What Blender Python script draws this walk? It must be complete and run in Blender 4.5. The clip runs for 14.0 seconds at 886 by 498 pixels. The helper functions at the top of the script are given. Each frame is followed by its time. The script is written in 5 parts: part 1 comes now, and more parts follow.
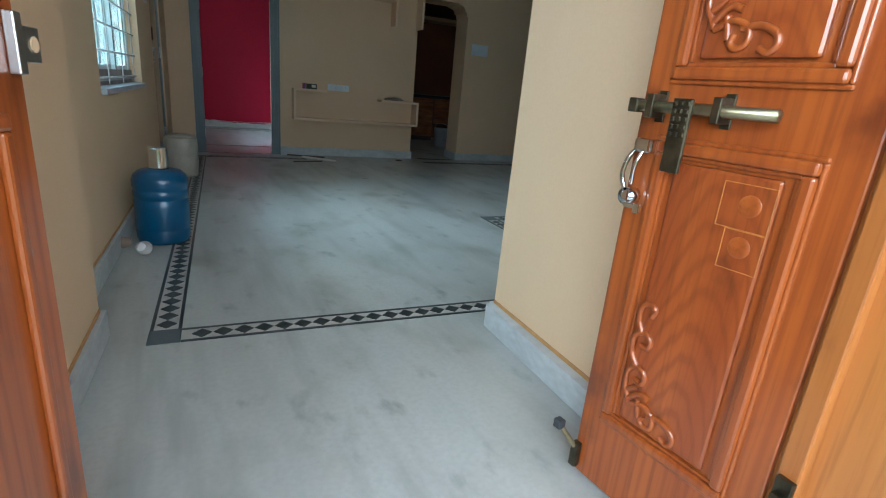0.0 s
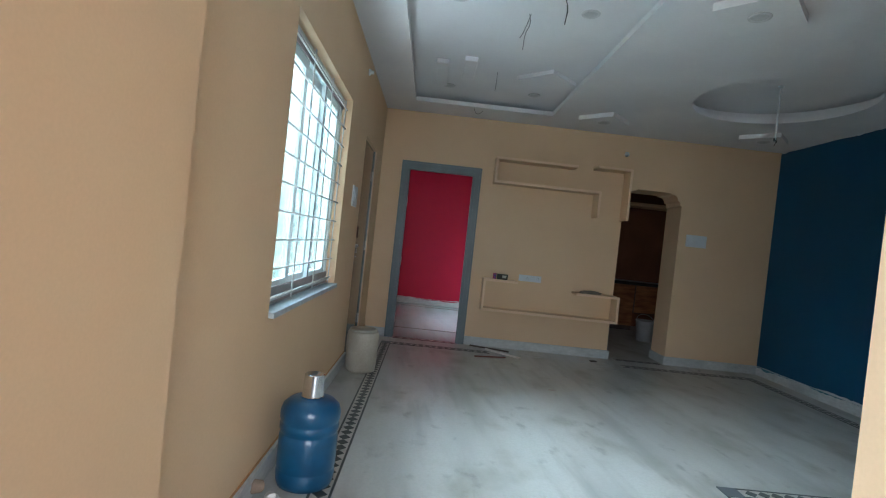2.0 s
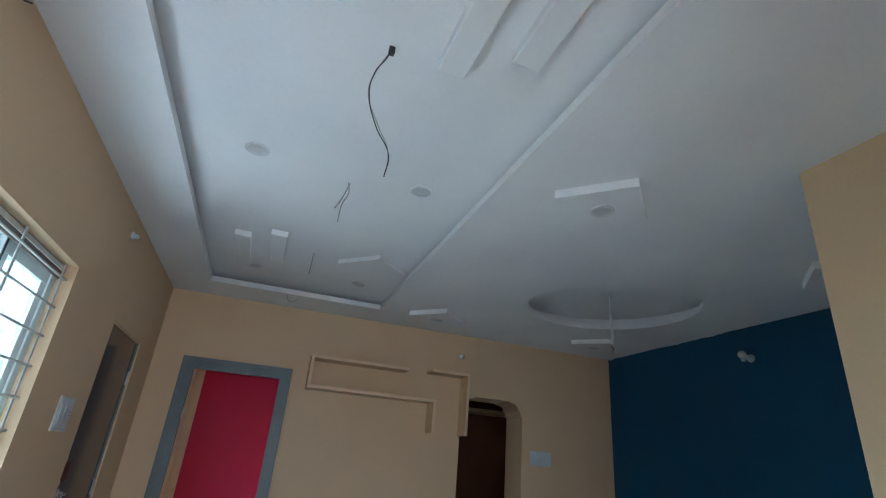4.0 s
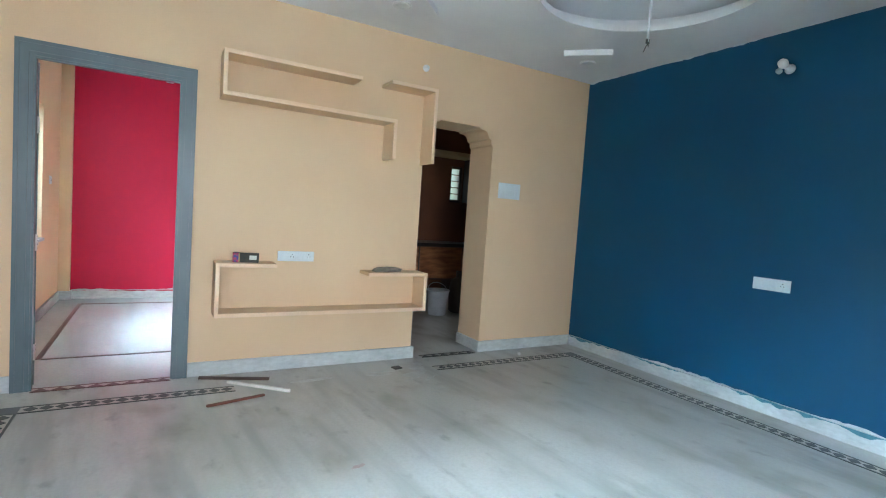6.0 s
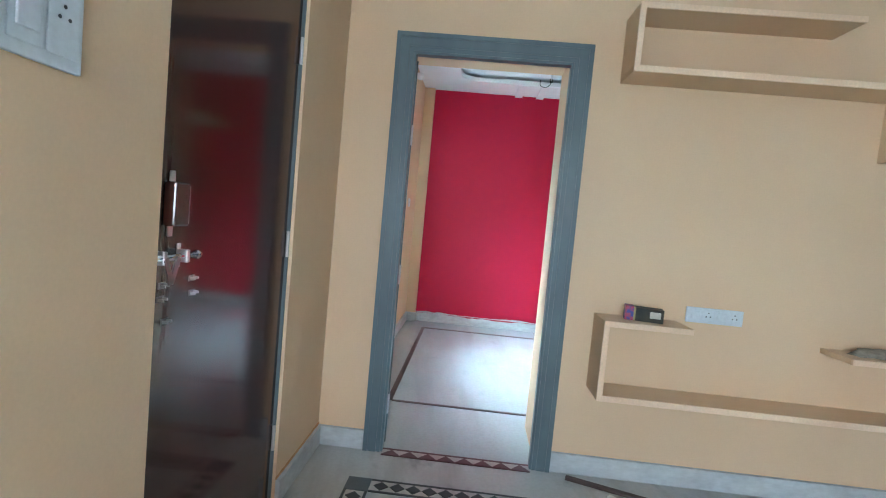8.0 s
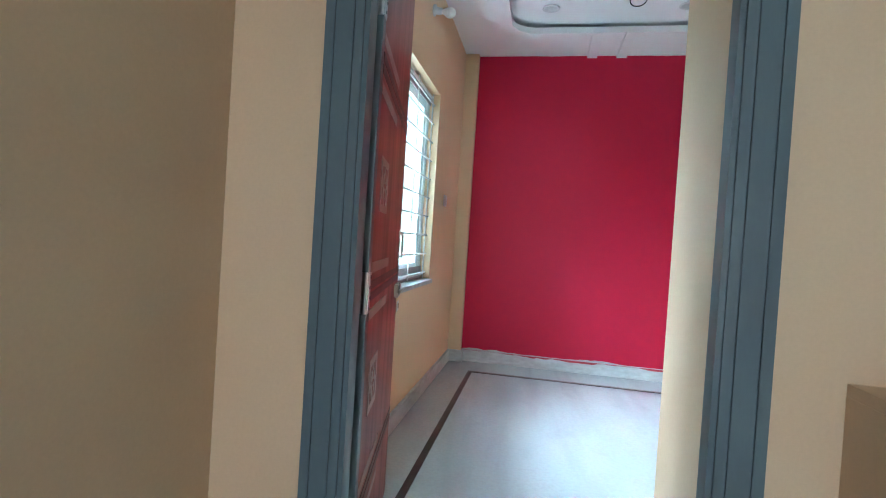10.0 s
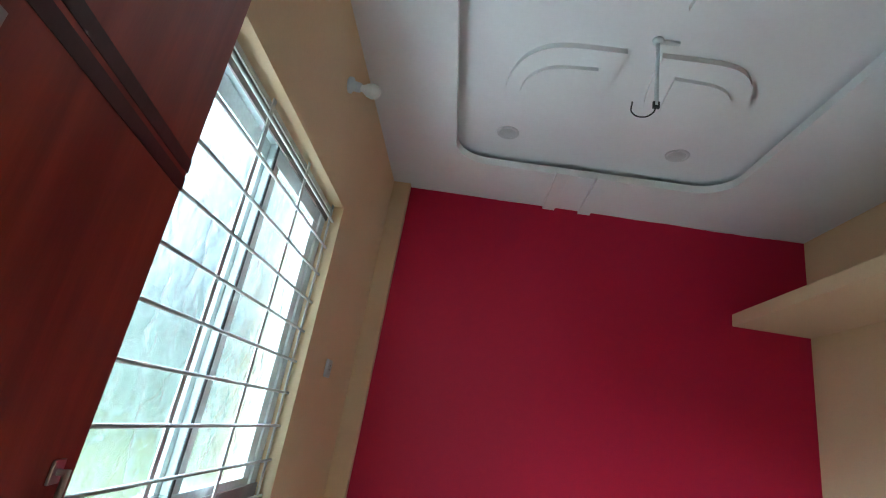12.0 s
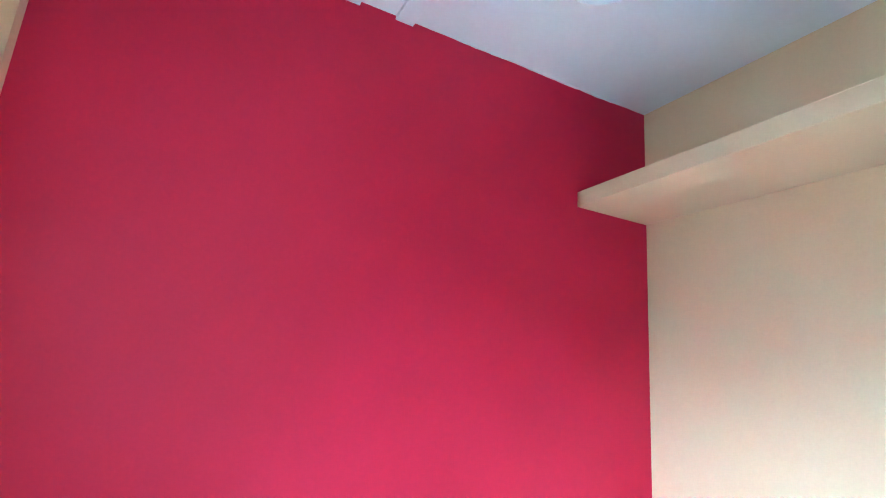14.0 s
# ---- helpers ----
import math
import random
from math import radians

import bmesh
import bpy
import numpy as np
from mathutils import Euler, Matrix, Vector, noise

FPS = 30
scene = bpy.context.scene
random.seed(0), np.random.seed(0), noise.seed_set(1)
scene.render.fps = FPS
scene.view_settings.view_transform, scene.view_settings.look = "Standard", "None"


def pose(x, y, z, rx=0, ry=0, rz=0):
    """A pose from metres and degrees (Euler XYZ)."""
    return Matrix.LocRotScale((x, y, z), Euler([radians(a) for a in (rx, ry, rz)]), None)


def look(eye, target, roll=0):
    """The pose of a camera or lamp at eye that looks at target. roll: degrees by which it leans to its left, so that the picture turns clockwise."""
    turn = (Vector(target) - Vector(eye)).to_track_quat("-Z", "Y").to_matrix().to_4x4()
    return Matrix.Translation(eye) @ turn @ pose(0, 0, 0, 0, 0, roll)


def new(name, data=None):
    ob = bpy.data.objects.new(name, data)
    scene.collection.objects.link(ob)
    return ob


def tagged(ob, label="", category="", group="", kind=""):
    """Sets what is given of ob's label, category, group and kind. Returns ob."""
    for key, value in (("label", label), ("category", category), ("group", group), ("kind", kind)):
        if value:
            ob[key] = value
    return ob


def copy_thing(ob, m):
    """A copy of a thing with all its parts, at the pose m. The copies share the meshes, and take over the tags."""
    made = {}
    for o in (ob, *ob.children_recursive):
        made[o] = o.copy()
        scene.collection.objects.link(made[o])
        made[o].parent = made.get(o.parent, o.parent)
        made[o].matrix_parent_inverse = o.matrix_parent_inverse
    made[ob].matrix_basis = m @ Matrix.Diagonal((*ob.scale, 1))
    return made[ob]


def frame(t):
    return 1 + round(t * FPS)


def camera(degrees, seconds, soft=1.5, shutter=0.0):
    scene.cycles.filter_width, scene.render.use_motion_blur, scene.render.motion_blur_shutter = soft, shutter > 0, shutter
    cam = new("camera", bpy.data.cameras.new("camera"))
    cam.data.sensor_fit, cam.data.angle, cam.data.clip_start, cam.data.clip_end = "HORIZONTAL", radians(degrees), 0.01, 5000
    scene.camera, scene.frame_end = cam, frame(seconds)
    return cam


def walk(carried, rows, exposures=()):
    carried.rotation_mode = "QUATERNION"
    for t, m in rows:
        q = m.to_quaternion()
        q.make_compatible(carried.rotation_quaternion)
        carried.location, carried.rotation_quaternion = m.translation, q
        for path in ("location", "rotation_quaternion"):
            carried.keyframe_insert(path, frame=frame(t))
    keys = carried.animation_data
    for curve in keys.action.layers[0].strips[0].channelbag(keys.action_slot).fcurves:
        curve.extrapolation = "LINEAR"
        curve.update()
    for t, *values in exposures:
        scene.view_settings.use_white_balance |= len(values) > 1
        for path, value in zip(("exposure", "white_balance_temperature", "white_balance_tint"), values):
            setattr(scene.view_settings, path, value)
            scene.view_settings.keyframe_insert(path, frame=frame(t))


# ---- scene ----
cam = camera(83.1, 14.0, soft=1.1)
PATH = [
    (0, (0.269, -6.677, 0.925), (1.064, -4.941, 0.329), 5.2),
    (0.5, (0.419, -6.477, 0.993), (0.842, -4.62, 0.384), 6.1),
    (1, (0.396, -6.342, 1.122), (0.67, -4.404, 0.711), 7.4),
    (1.5, (0.343, -6.18, 1.196), (0.564, -4.199, 1.032), 6.6),
    (2, (0.423, -5.949, 1.192), (0.478, -3.95, 1.162), 6.2),
    (2.5, (0.488, -5.743, 1.238), (0.545, -3.746, 1.349), 6.5),
    (3, (0.465, -5.468, 1.31), (0.728, -3.52, 1.676), 6.3),
    (3.5, (0.543, -5.235, 1.371), (0.975, -3.421, 2.092), 6.2),
    (4, (0.706, -5.027, 1.42), (1.274, -3.274, 2.198), 5.0),
    (4.2, (0.722, -4.941, 1.421), (1.396, -3.183, 2.096), 3.9),
    (6.3, (0.745, -3.637, 1.214), (1.737, -1.909, 1.041), 4.3),
    (6.5, (0.711, -3.514, 1.222), (1.66, -1.765, 1.028), 4.9),
    (7, (0.666, -3.16, 1.189), (1.283, -1.264, 1.033), 5.9),
    (7.5, (0.556, -2.823, 1.216), (0.684, -0.829, 1.116), 5.3),
    (8, (0.452, -2.488, 1.219), (0.342, -0.495, 1.094), 5.3),
    (8.2, (0.438, -2.362, 1.236), (0.3, -0.372, 1.09), 5.5),
    (10.3, (0.503, -0.887, 1.034), (0.101, 1.072, 1.025), 4.0),
    (10.5, (0.49, -0.772, 1.035), (0.082, 1.186, 1.043), 4.4),
    (10.7, (0.464, -0.653, 1.033), (0.097, 1.313, 1.065), 4.3),
    (11, (0.43, -0.479, 1.074), (0.156, 1.498, 1.202), 5.4),
    (11.5, (0.419, -0.17, 1.105), (0.195, 1.782, 1.48), 8.9),
    (12, (0.414, 0.184, 1.185), (0.268, 2.07, 1.835), 10.1),
    (12.5, (0.379, 0.493, 1.214), (0.397, 2.362, 1.927), 9.2),
    (13, (0.369, 0.853, 1.203), (0.598, 2.739, 1.829), 7.6),
    (13.5, (0.421, 1.235, 1.211), (0.947, 3.066, 1.817), 5.2),
    (14, (0.443, 1.537, 1.261), (1.32, 3.277, 1.712), 4.2),
]
EXPOSURES = [(0.0, -0.72, 5500, 2), (0.5, -0.33, 4600, -11), (1.0, -0.25, 4150, -14), (1.4, -0.3, 4550, -10), (2.0, -0.05, 5850, 10), (2.8, 0.07, 6100, 14), (3.5, -0.30, 5100, 10), (4.2, 0.06, 5750, 13),
             (5.6, 1.3, 5700, 11), (6.4, 1.85, 5600, 8), (7.0, 1.8, 5500, 8), (7.4, 1.7, 5400, 9), (8.2, 1.32, 5400, 8), (10.4, 0.86, 5600, 9),
             (11.0, 0.62, 5900, 12), (11.6, 0.48, 6350, 13), (12.5, -0.36, 5600, 11), (13.1, -0.44, 5250, 10), (13.6, 1.1, 5250, 8), (14.0, 1.75, 5000, 6)]
walk(cam, [(t, look(eye, target, roll)) for t, eye, target, roll in PATH], EXPOSURES)

# ---- light ----
world = bpy.data.worlds.new("sky")
scene.world = world
world.use_nodes = True
wn = world.node_tree.nodes
sky = wn.new("ShaderNodeTexSky")
sky.sky_type, sky.sun_disc = "NISHITA", False
sky.dust_density, sky.air_density = 8.0, 1.0
sky.sun_elevation, sky.sun_rotation = radians(52), radians(62)
wn["Background"].inputs["Strength"].default_value = 0.12
world.node_tree.links.new(sky.outputs["Color"], wn["Background"].inputs["Color"])
sun = new("sun", bpy.data.lights.new("sun", "SUN"))
sun.data.energy, sun.data.angle, sun.data.color = 4.5, radians(3), (1.0, 0.97, 0.92)
sun.matrix_world = look((0, 0, 10), (-6.9, -3.7, 0))


def window_light(name, centre, target, width, height, watts, colour=(0.80, 0.94, 1.0)):
    lamp = new(name, bpy.data.lights.new(name, "AREA"))
    lamp.data.shape, lamp.data.size, lamp.data.size_y = "RECTANGLE", width, height
    lamp.data.energy, lamp.data.color = watts, colour
    lamp.matrix_world = look(centre, target)
    return lamp


window_light("sky_light_window_side", (-6.6, 0.9, 5.4), (0.0, 0.7, 1.5), 12.0, 5.0, 6400)
# two unseen fill lamps below the sills, added to lift the ceilings like ground bounce
window_light("bounce_fill_hall", (-1.15, -3.0, 0.25), (0.9, -3.0, 2.2), 1.6, 0.8, 42, (0.90, 0.96, 1.0))
window_light("bounce_fill_bedroom", (-1.15, 1.64, 0.25), (0.9, 1.64, 2.2), 1.4, 0.8, 36, (0.90, 0.96, 1.0))
window_light("sky_light_porch_front", (0.75, -8.7, 1.75), (0.75, 0.0, 1.45), 2.6, 1.8, 155, (0.94, 0.98, 1.0))
window_light("sky_light_porch_side", (-1.1, -8.2, 1.9), (1.2, -5.6, 1.1), 1.6, 1.4, 180, (0.94, 0.98, 1.0))
window_light("sky_light_porch_above", (0.9, -8.3, 2.75), (0.1, -5.6, 1.1), 2.0, 1.0, 50, (0.94, 0.98, 1.0))
# weak unseen fill for the kitchen, through an opening added in its side wall
window_light("kitchen_side_fill", (6.5, 1.75, 2.2), (4.5, 1.75, 1.2), 1.2, 1.0, 3)


# ---- materials ----
def ramp_mix(nt, fac, a, b):
    mix = nt.nodes.new("ShaderNodeMix")
    mix.data_type = "RGBA"
    mix.inputs[6].default_value, mix.inputs[7].default_value = (*a, 1), (*b, 1)
    nt.links.new(fac, mix.inputs[0])
    return mix.outputs[2]


def mat(name, colour, rough=0.5, metal=0.0, other=None, scale=3.0, fine=70.0, bump=0.04, stretch=(1, 1, 1),
        turn=(0, 0, 0), sharp=False, rough_var=0.1, coat=0.0, contrast=(0.35, 0.65), grain_mix=0.35):
    """Two scales of variation: broad patches between two colours, and a fine grain in colour and relief."""
    m = bpy.data.materials.new(name)
    m.use_nodes = True
    nt = m.node_tree
    bsdf = nt.nodes["Principled BSDF"]
    other = other or tuple(c * 0.86 for c in colour)
    co = nt.nodes.new("ShaderNodeTexCoord")
    mp = nt.nodes.new("ShaderNodeMapping")
    mp.inputs["Scale"].default_value, mp.inputs["Rotation"].default_value = stretch, turn
    nt.links.new(co.outputs["Object"], mp.inputs["Vector"])
    n1 = nt.nodes.new("ShaderNodeTexNoise")
    n1.inputs["Scale"].default_value, n1.inputs["Detail"].default_value = scale, 6
    n1.inputs["Distortion"].default_value = 0.6 if sharp else 0.0
    n2 = nt.nodes.new("ShaderNodeTexNoise")
    n2.inputs["Scale"].default_value, n2.inputs["Detail"].default_value = fine, 4
    for n in (n1, n2):
        nt.links.new(mp.outputs["Vector"], n.inputs["Vector"])
    rng = nt.nodes.new("ShaderNodeMapRange")
    rng.inputs["From Min"].default_value, rng.inputs["From Max"].default_value = contrast
    nt.links.new(n1.outputs["Fac"], rng.inputs["Value"])
    broad = ramp_mix(nt, rng.outputs["Result"], colour, other)
    grain = nt.nodes.new("ShaderNodeMix")
    grain.data_type, grain.blend_type = "RGBA", "MULTIPLY"
    grain.inputs[0].default_value = grain_mix
    nt.links.new(broad, grain.inputs[6])
    g = nt.nodes.new("ShaderNodeMapRange")
    g.inputs["To Min"].default_value, g.inputs["To Max"].default_value = 0.6, 1.4
    nt.links.new(n2.outputs["Fac"], g.inputs["Value"])
    nt.links.new(g.outputs["Result"], grain.inputs[7])
    nt.links.new(grain.outputs[2], bsdf.inputs["Base Color"])
    r = nt.nodes.new("ShaderNodeMapRange")
    smooth_end, dull_end = max(rough - rough_var, 0.03), min(rough + rough_var, 1)
    if smooth_end < 0.285 < dull_end:
        smooth_end = 0.285
    r.inputs["To Min"].default_value, r.inputs["To Max"].default_value = smooth_end, dull_end
    nt.links.new(n1.outputs["Fac"], r.inputs["Value"])
    nt.links.new(r.outputs["Result"], bsdf.inputs["Roughness"])
    bsdf.inputs["Metallic"].default_value = metal
    bsdf.inputs["Coat Weight"].default_value = coat
    bsdf.inputs["Coat Roughness"].default_value = 0.12
    if bump:
        b = nt.nodes.new("ShaderNodeBump")
        b.inputs["Strength"].default_value, b.inputs["Distance"].default_value = bump, 0.01
        nt.links.new(n2.outputs["Fac"], b.inputs["Height"])
        nt.links.new(b.outputs["Normal"], bsdf.inputs["Normal"])
    return m


def glass(name, colour, rough, bump):
    m = bpy.data.materials.new(name)
    m.use_nodes = True
    nt = m.node_tree
    bsdf = nt.nodes["Principled BSDF"]
    bsdf.inputs["Base Color"].default_value = (*colour, 1)
    bsdf.inputs["Transmission Weight"].default_value = 1.0
    bsdf.inputs["Roughness"].default_value = rough
    bsdf.inputs["IOR"].default_value = 1.45
    # figured glass: a cast relief of overlapping leaf shapes
    co = nt.nodes.new("ShaderNodeTexCoord")
    bend = nt.nodes.new("ShaderNodeTexNoise")
    bend.inputs["Scale"].default_value, bend.inputs["Detail"].default_value = 7, 2
    nt.links.new(co.outputs["Object"], bend.inputs["Vector"])
    mix = nt.nodes.new("ShaderNodeMix")
    mix.data_type, mix.blend_type = "RGBA", "ADD"
    mix.inputs[0].default_value = 0.22
    nt.links.new(co.outputs["Object"], mix.inputs[6])
    nt.links.new(bend.outputs["Color"], mix.inputs[7])
    n = nt.nodes.new("ShaderNodeTexVoronoi")
    n.feature = "SMOOTH_F1"
    n.inputs["Scale"].default_value, n.inputs["Smoothness"].default_value = 11, 0.3
    nt.links.new(mix.outputs[2], n.inputs["Vector"])
    b = nt.nodes.new("ShaderNodeBump")
    b.inputs["Strength"].default_value, b.inputs["Distance"].default_value = bump, 0.03
    nt.links.new(n.outputs["Distance"], b.inputs["Height"])
    nt.links.new(b.outputs["Normal"], bsdf.inputs["Normal"])
    return m


TAN = mat("tan wall paint", (0.715, 0.52, 0.33), 0.6, other=(0.685, 0.49, 0.305), scale=1.3, fine=120, bump=0.012, grain_mix=0.12)
# paler than TAN: the extra light on the shelf fronts is put into the colour
EDGE_BRIGHT = mat("brightened tan enamel on board edges", (0.80, 0.60, 0.41), 0.42, other=(0.77, 0.56, 0.38), scale=4, fine=90, bump=0.02)
BLUE = mat("teal blue wall paint", (0.003, 0.073, 0.155), 0.5, other=(0.004, 0.063, 0.135), scale=1.1, fine=120, bump=0.012, grain_mix=0.12)
RED = mat("crimson wall paint", (0.50, 0.012, 0.050), 0.5, other=(0.46, 0.011, 0.043), scale=1.1, fine=120, bump=0.012, grain_mix=0.12)
WHITE = mat("white ceiling paint", (0.80, 0.81, 0.83), 0.6, other=(0.74, 0.75, 0.78), scale=1.5, fine=60, bump=0.008, grain_mix=0.08)
def marble(name, light, dark, rough, angle, dirt, veined=1.0):
    """Polished stone: soft clouds, long faint veins at one angle, and scattered scuffs that dull the gloss."""
    m = bpy.data.materials.new(name)
    m.use_nodes = True
    nt = m.node_tree
    bsdf = nt.nodes["Principled BSDF"]
    co = nt.nodes.new("ShaderNodeTexCoord")

    def field(scale, detail, stretch, turn, lo, hi, warp=0.0):
        mp = nt.nodes.new("ShaderNodeMapping")
        mp.inputs["Rotation"].default_value, mp.inputs["Location"].default_value = (0, 0, turn), (3.13, 1.71, 0.37)
        first = nt.nodes.new("ShaderNodeMapping")
        first.inputs["Scale"].default_value = stretch
        nt.links.new(co.outputs["Object"], mp.inputs["Vector"])
        nt.links.new(mp.outputs["Vector"], first.inputs["Vector"])
        n = nt.nodes.new("ShaderNodeTexNoise")
        n.inputs["Scale"].default_value, n.inputs["Detail"].default_value, n.inputs["Distortion"].default_value = scale, detail, warp
        nt.links.new(first.outputs["Vector"], n.inputs["Vector"])
        g = nt.nodes.new("ShaderNodeMapRange")
        g.interpolation_type = "SMOOTHSTEP"
        g.inputs["From Min"].default_value, g.inputs["From Max"].default_value = lo, hi
        nt.links.new(n.outputs["Fac"], g.inputs["Value"])
        return g.outputs["Result"]

    def over(base, fac, colour, amount):
        k = nt.nodes.new("ShaderNodeMath")
        k.operation = "MULTIPLY"
        k.inputs[1].default_value = amount
        nt.links.new(fac, k.inputs[0])
        mix = nt.nodes.new("ShaderNodeMix")
        mix.data_type = "RGBA"
        mix.inputs[7].default_value = (*colour, 1)
        nt.links.new(k.outputs[0], mix.inputs[0])
        if isinstance(base, tuple):
            mix.inputs[6].default_value = (*base, 1)
        else:
            nt.links.new(base, mix.inputs[6])
        return mix.outputs[2]

    clouds = field(1.3, 6, (1, 0.5, 1), angle, 0.30, 0.75)
    veins = field(2.2, 7, (1.0, 0.20, 1), angle, 0.46, 0.82)
    fine_veins = field(7.0, 7, (1.0, 0.13, 1), angle, 0.47, 0.74)
    smudges = field(3.0, 7, (1, 0.65, 1), angle, 0.48, 0.80)
    blots = field(9.0, 7, (1, 0.6, 1), angle, 0.58, 0.80)
    specks = field(60.0, 3, (1, 1, 1), 0, 0.35, 0.7)
    c = over(light, clouds, dark, 0.75)
    c = over(c, veins, tuple(v * 0.70 for v in dark), 0.75 * veined)
    c = over(c, fine_veins, tuple(v * 0.58 for v in dark), 0.55 * veined)
    c = over(c, smudges, tuple(v * k for v, k in zip(dark, (0.66, 0.63, 0.56))), dirt)
    c = over(c, blots, tuple(v * 0.42 for v in dark), 0.8 * dirt)
    c = over(c, specks, tuple(v * 0.86 for v in dark), 0.25)
    nt.links.new(c, bsdf.inputs["Base Color"])
    g = nt.nodes.new("ShaderNodeMapRange")
    g.inputs["To Min"].default_value, g.inputs["To Max"].default_value = rough, rough + 0.10
    nt.links.new(smudges, g.inputs["Value"])
    nt.links.new(g.outputs["Result"], bsdf.inputs["Roughness"])
    b = nt.nodes.new("ShaderNodeBump")
    b.inputs["Strength"].default_value, b.inputs["Distance"].default_value = 0.008, 0.004
    nt.links.new(specks, b.inputs["Height"])
    nt.links.new(b.outputs["Normal"], bsdf.inputs["Normal"])
    return m


MARBLE = marble("grey marble floor", (0.525, 0.53, 0.505), (0.405, 0.41, 0.385), 0.29, radians(-5), 0.9)
MARBLE_BED = marble("pale polished marble", (0.52, 0.60, 0.61), (0.42, 0.485, 0.495), 0.12, radians(-5), 0.2, 0.4)
SKIRT = mat("pale marble skirting", (0.53, 0.555, 0.56), 0.4, other=(0.39, 0.41, 0.42), scale=3.5, fine=22, bump=0.05, stretch=(1, 1, 2.2), contrast=(0.38, 0.75), grain_mix=0.6)
SKIRT_STAIN = mat("ochre paint line", (0.50, 0.26, 0.09), 0.6, scale=9)
INLAY_WHITE = mat("white inlay marble", (0.50, 0.47, 0.43), 0.3, scale=12, fine=60, bump=0.02)
INLAY_DARK = mat("black inlay stone", (0.018, 0.024, 0.026), 0.28, other=(0.04, 0.05, 0.05), scale=10, fine=60, bump=0.02)
INLAY_GREY = mat("dark grey corner tile", (0.09, 0.11, 0.12), 0.3, scale=12)
INLAY_RED = mat("maroon inlay stone", (0.10, 0.035, 0.04), 0.3, scale=12)
LINE_BROWN = mat("dark brown inlay line", (0.035, 0.022, 0.02), 0.28, scale=12)
GREY_PAINT = mat("blue grey enamel paint", (0.110, 0.150, 0.160), 0.38, other=(0.092, 0.125, 0.138), scale=4, fine=60,
                 bump=0.015, stretch=(3, 3, 0.8), grain_mix=0.12)
def wood(name, pale, mid, dark, rings, centre, squeeze, rough, coat):
    """Varnished timber: growth rings cut at a slant, long pores, and a few dark knots and stains."""
    m = bpy.data.materials.new(name)
    m.use_nodes = True
    nt = m.node_tree
    bsdf = nt.nodes["Principled BSDF"]
    co = nt.nodes.new("ShaderNodeTexCoord")

    def mapped(scale, shift=(0, 0, 0)):
        mp = nt.nodes.new("ShaderNodeMapping")
        mp.inputs["Scale"].default_value, mp.inputs["Location"].default_value = scale, shift
        nt.links.new(co.outputs["Object"], mp.inputs["Vector"])
        return mp.outputs["Vector"]

    def rng(value, lo, hi):
        g = nt.nodes.new("ShaderNodeMapRange")
        g.interpolation_type = "SMOOTHSTEP"
        g.inputs["From Min"].default_value, g.inputs["From Max"].default_value = lo, hi
        nt.links.new(value, g.inputs["Value"])
        return g.outputs["Result"]

    def noise_of(vector, scale, detail):
        n = nt.nodes.new("ShaderNodeTexNoise")
        n.inputs["Scale"].default_value, n.inputs["Detail"].default_value = scale, detail
        nt.links.new(vector, n.inputs["Vector"])
        return n.outputs["Fac"]

    def over(base, fac, colour, amount):
        k = nt.nodes.new("ShaderNodeMath")
        k.operation = "MULTIPLY"
        k.inputs[1].default_value = amount
        nt.links.new(fac, k.inputs[0])
        mix = nt.nodes.new("ShaderNodeMix")
        mix.data_type = "RGBA"
        mix.inputs[7].default_value = (*colour, 1)
        nt.links.new(k.outputs[0], mix.inputs[0])
        if isinstance(base, tuple):
            mix.inputs[6].default_value = (*base, 1)
        else:
            nt.links.new(base, mix.inputs[6])
        return mix.outputs[2]

    wv = nt.nodes.new("ShaderNodeTexWave")
    wv.wave_type, wv.rings_direction, wv.wave_profile = "RINGS", "Y", "SIN"
    wv.inputs["Scale"].default_value, wv.inputs["Distortion"].default_value = rings, 5.0
    wv.inputs["Detail"].default_value, wv.inputs["Detail Scale"].default_value = 3, 0.8
    nt.links.new(mapped(squeeze, centre), wv.inputs["Vector"])
    pores = noise_of(mapped((60, 60, 2.5)), 1.5, 6)
    streak = noise_of(mapped((9, 9, 0.5)), 1.2, 6)
    knots = noise_of(mapped((1.3, 1.3, 0.8), (0.4, 0, 0.7)), 6.0, 5)
    c = over(pale, rng(streak, 0.35, 0.7), mid, 0.8)
    c = over(c, rng(wv.outputs["Fac"], 0.2, 0.95), mid, 0.45)
    c = over(c, rng(wv.outputs["Fac"], 0.70, 1.0), dark, 0.16)
    c = over(c, rng(pores, 0.45, 0.75), dark, 0.40)
    c = over(c, rng(knots, 0.57, 0.74), dark, 0.8)
    nt.links.new(c, bsdf.inputs["Base Color"])
    bsdf.inputs["Roughness"].default_value = rough
    bsdf.inputs["Coat Weight"].default_value, bsdf.inputs["Coat Roughness"].default_value = coat, 0.14
    b = nt.nodes.new("ShaderNodeBump")
    b.inputs["Strength"].default_value, b.inputs["Distance"].default_value = 0.05, 0.004
    nt.links.new(pores, b.inputs["Height"])
    nt.links.new(b.outputs["Normal"], bsdf.inputs["Normal"])
    return m


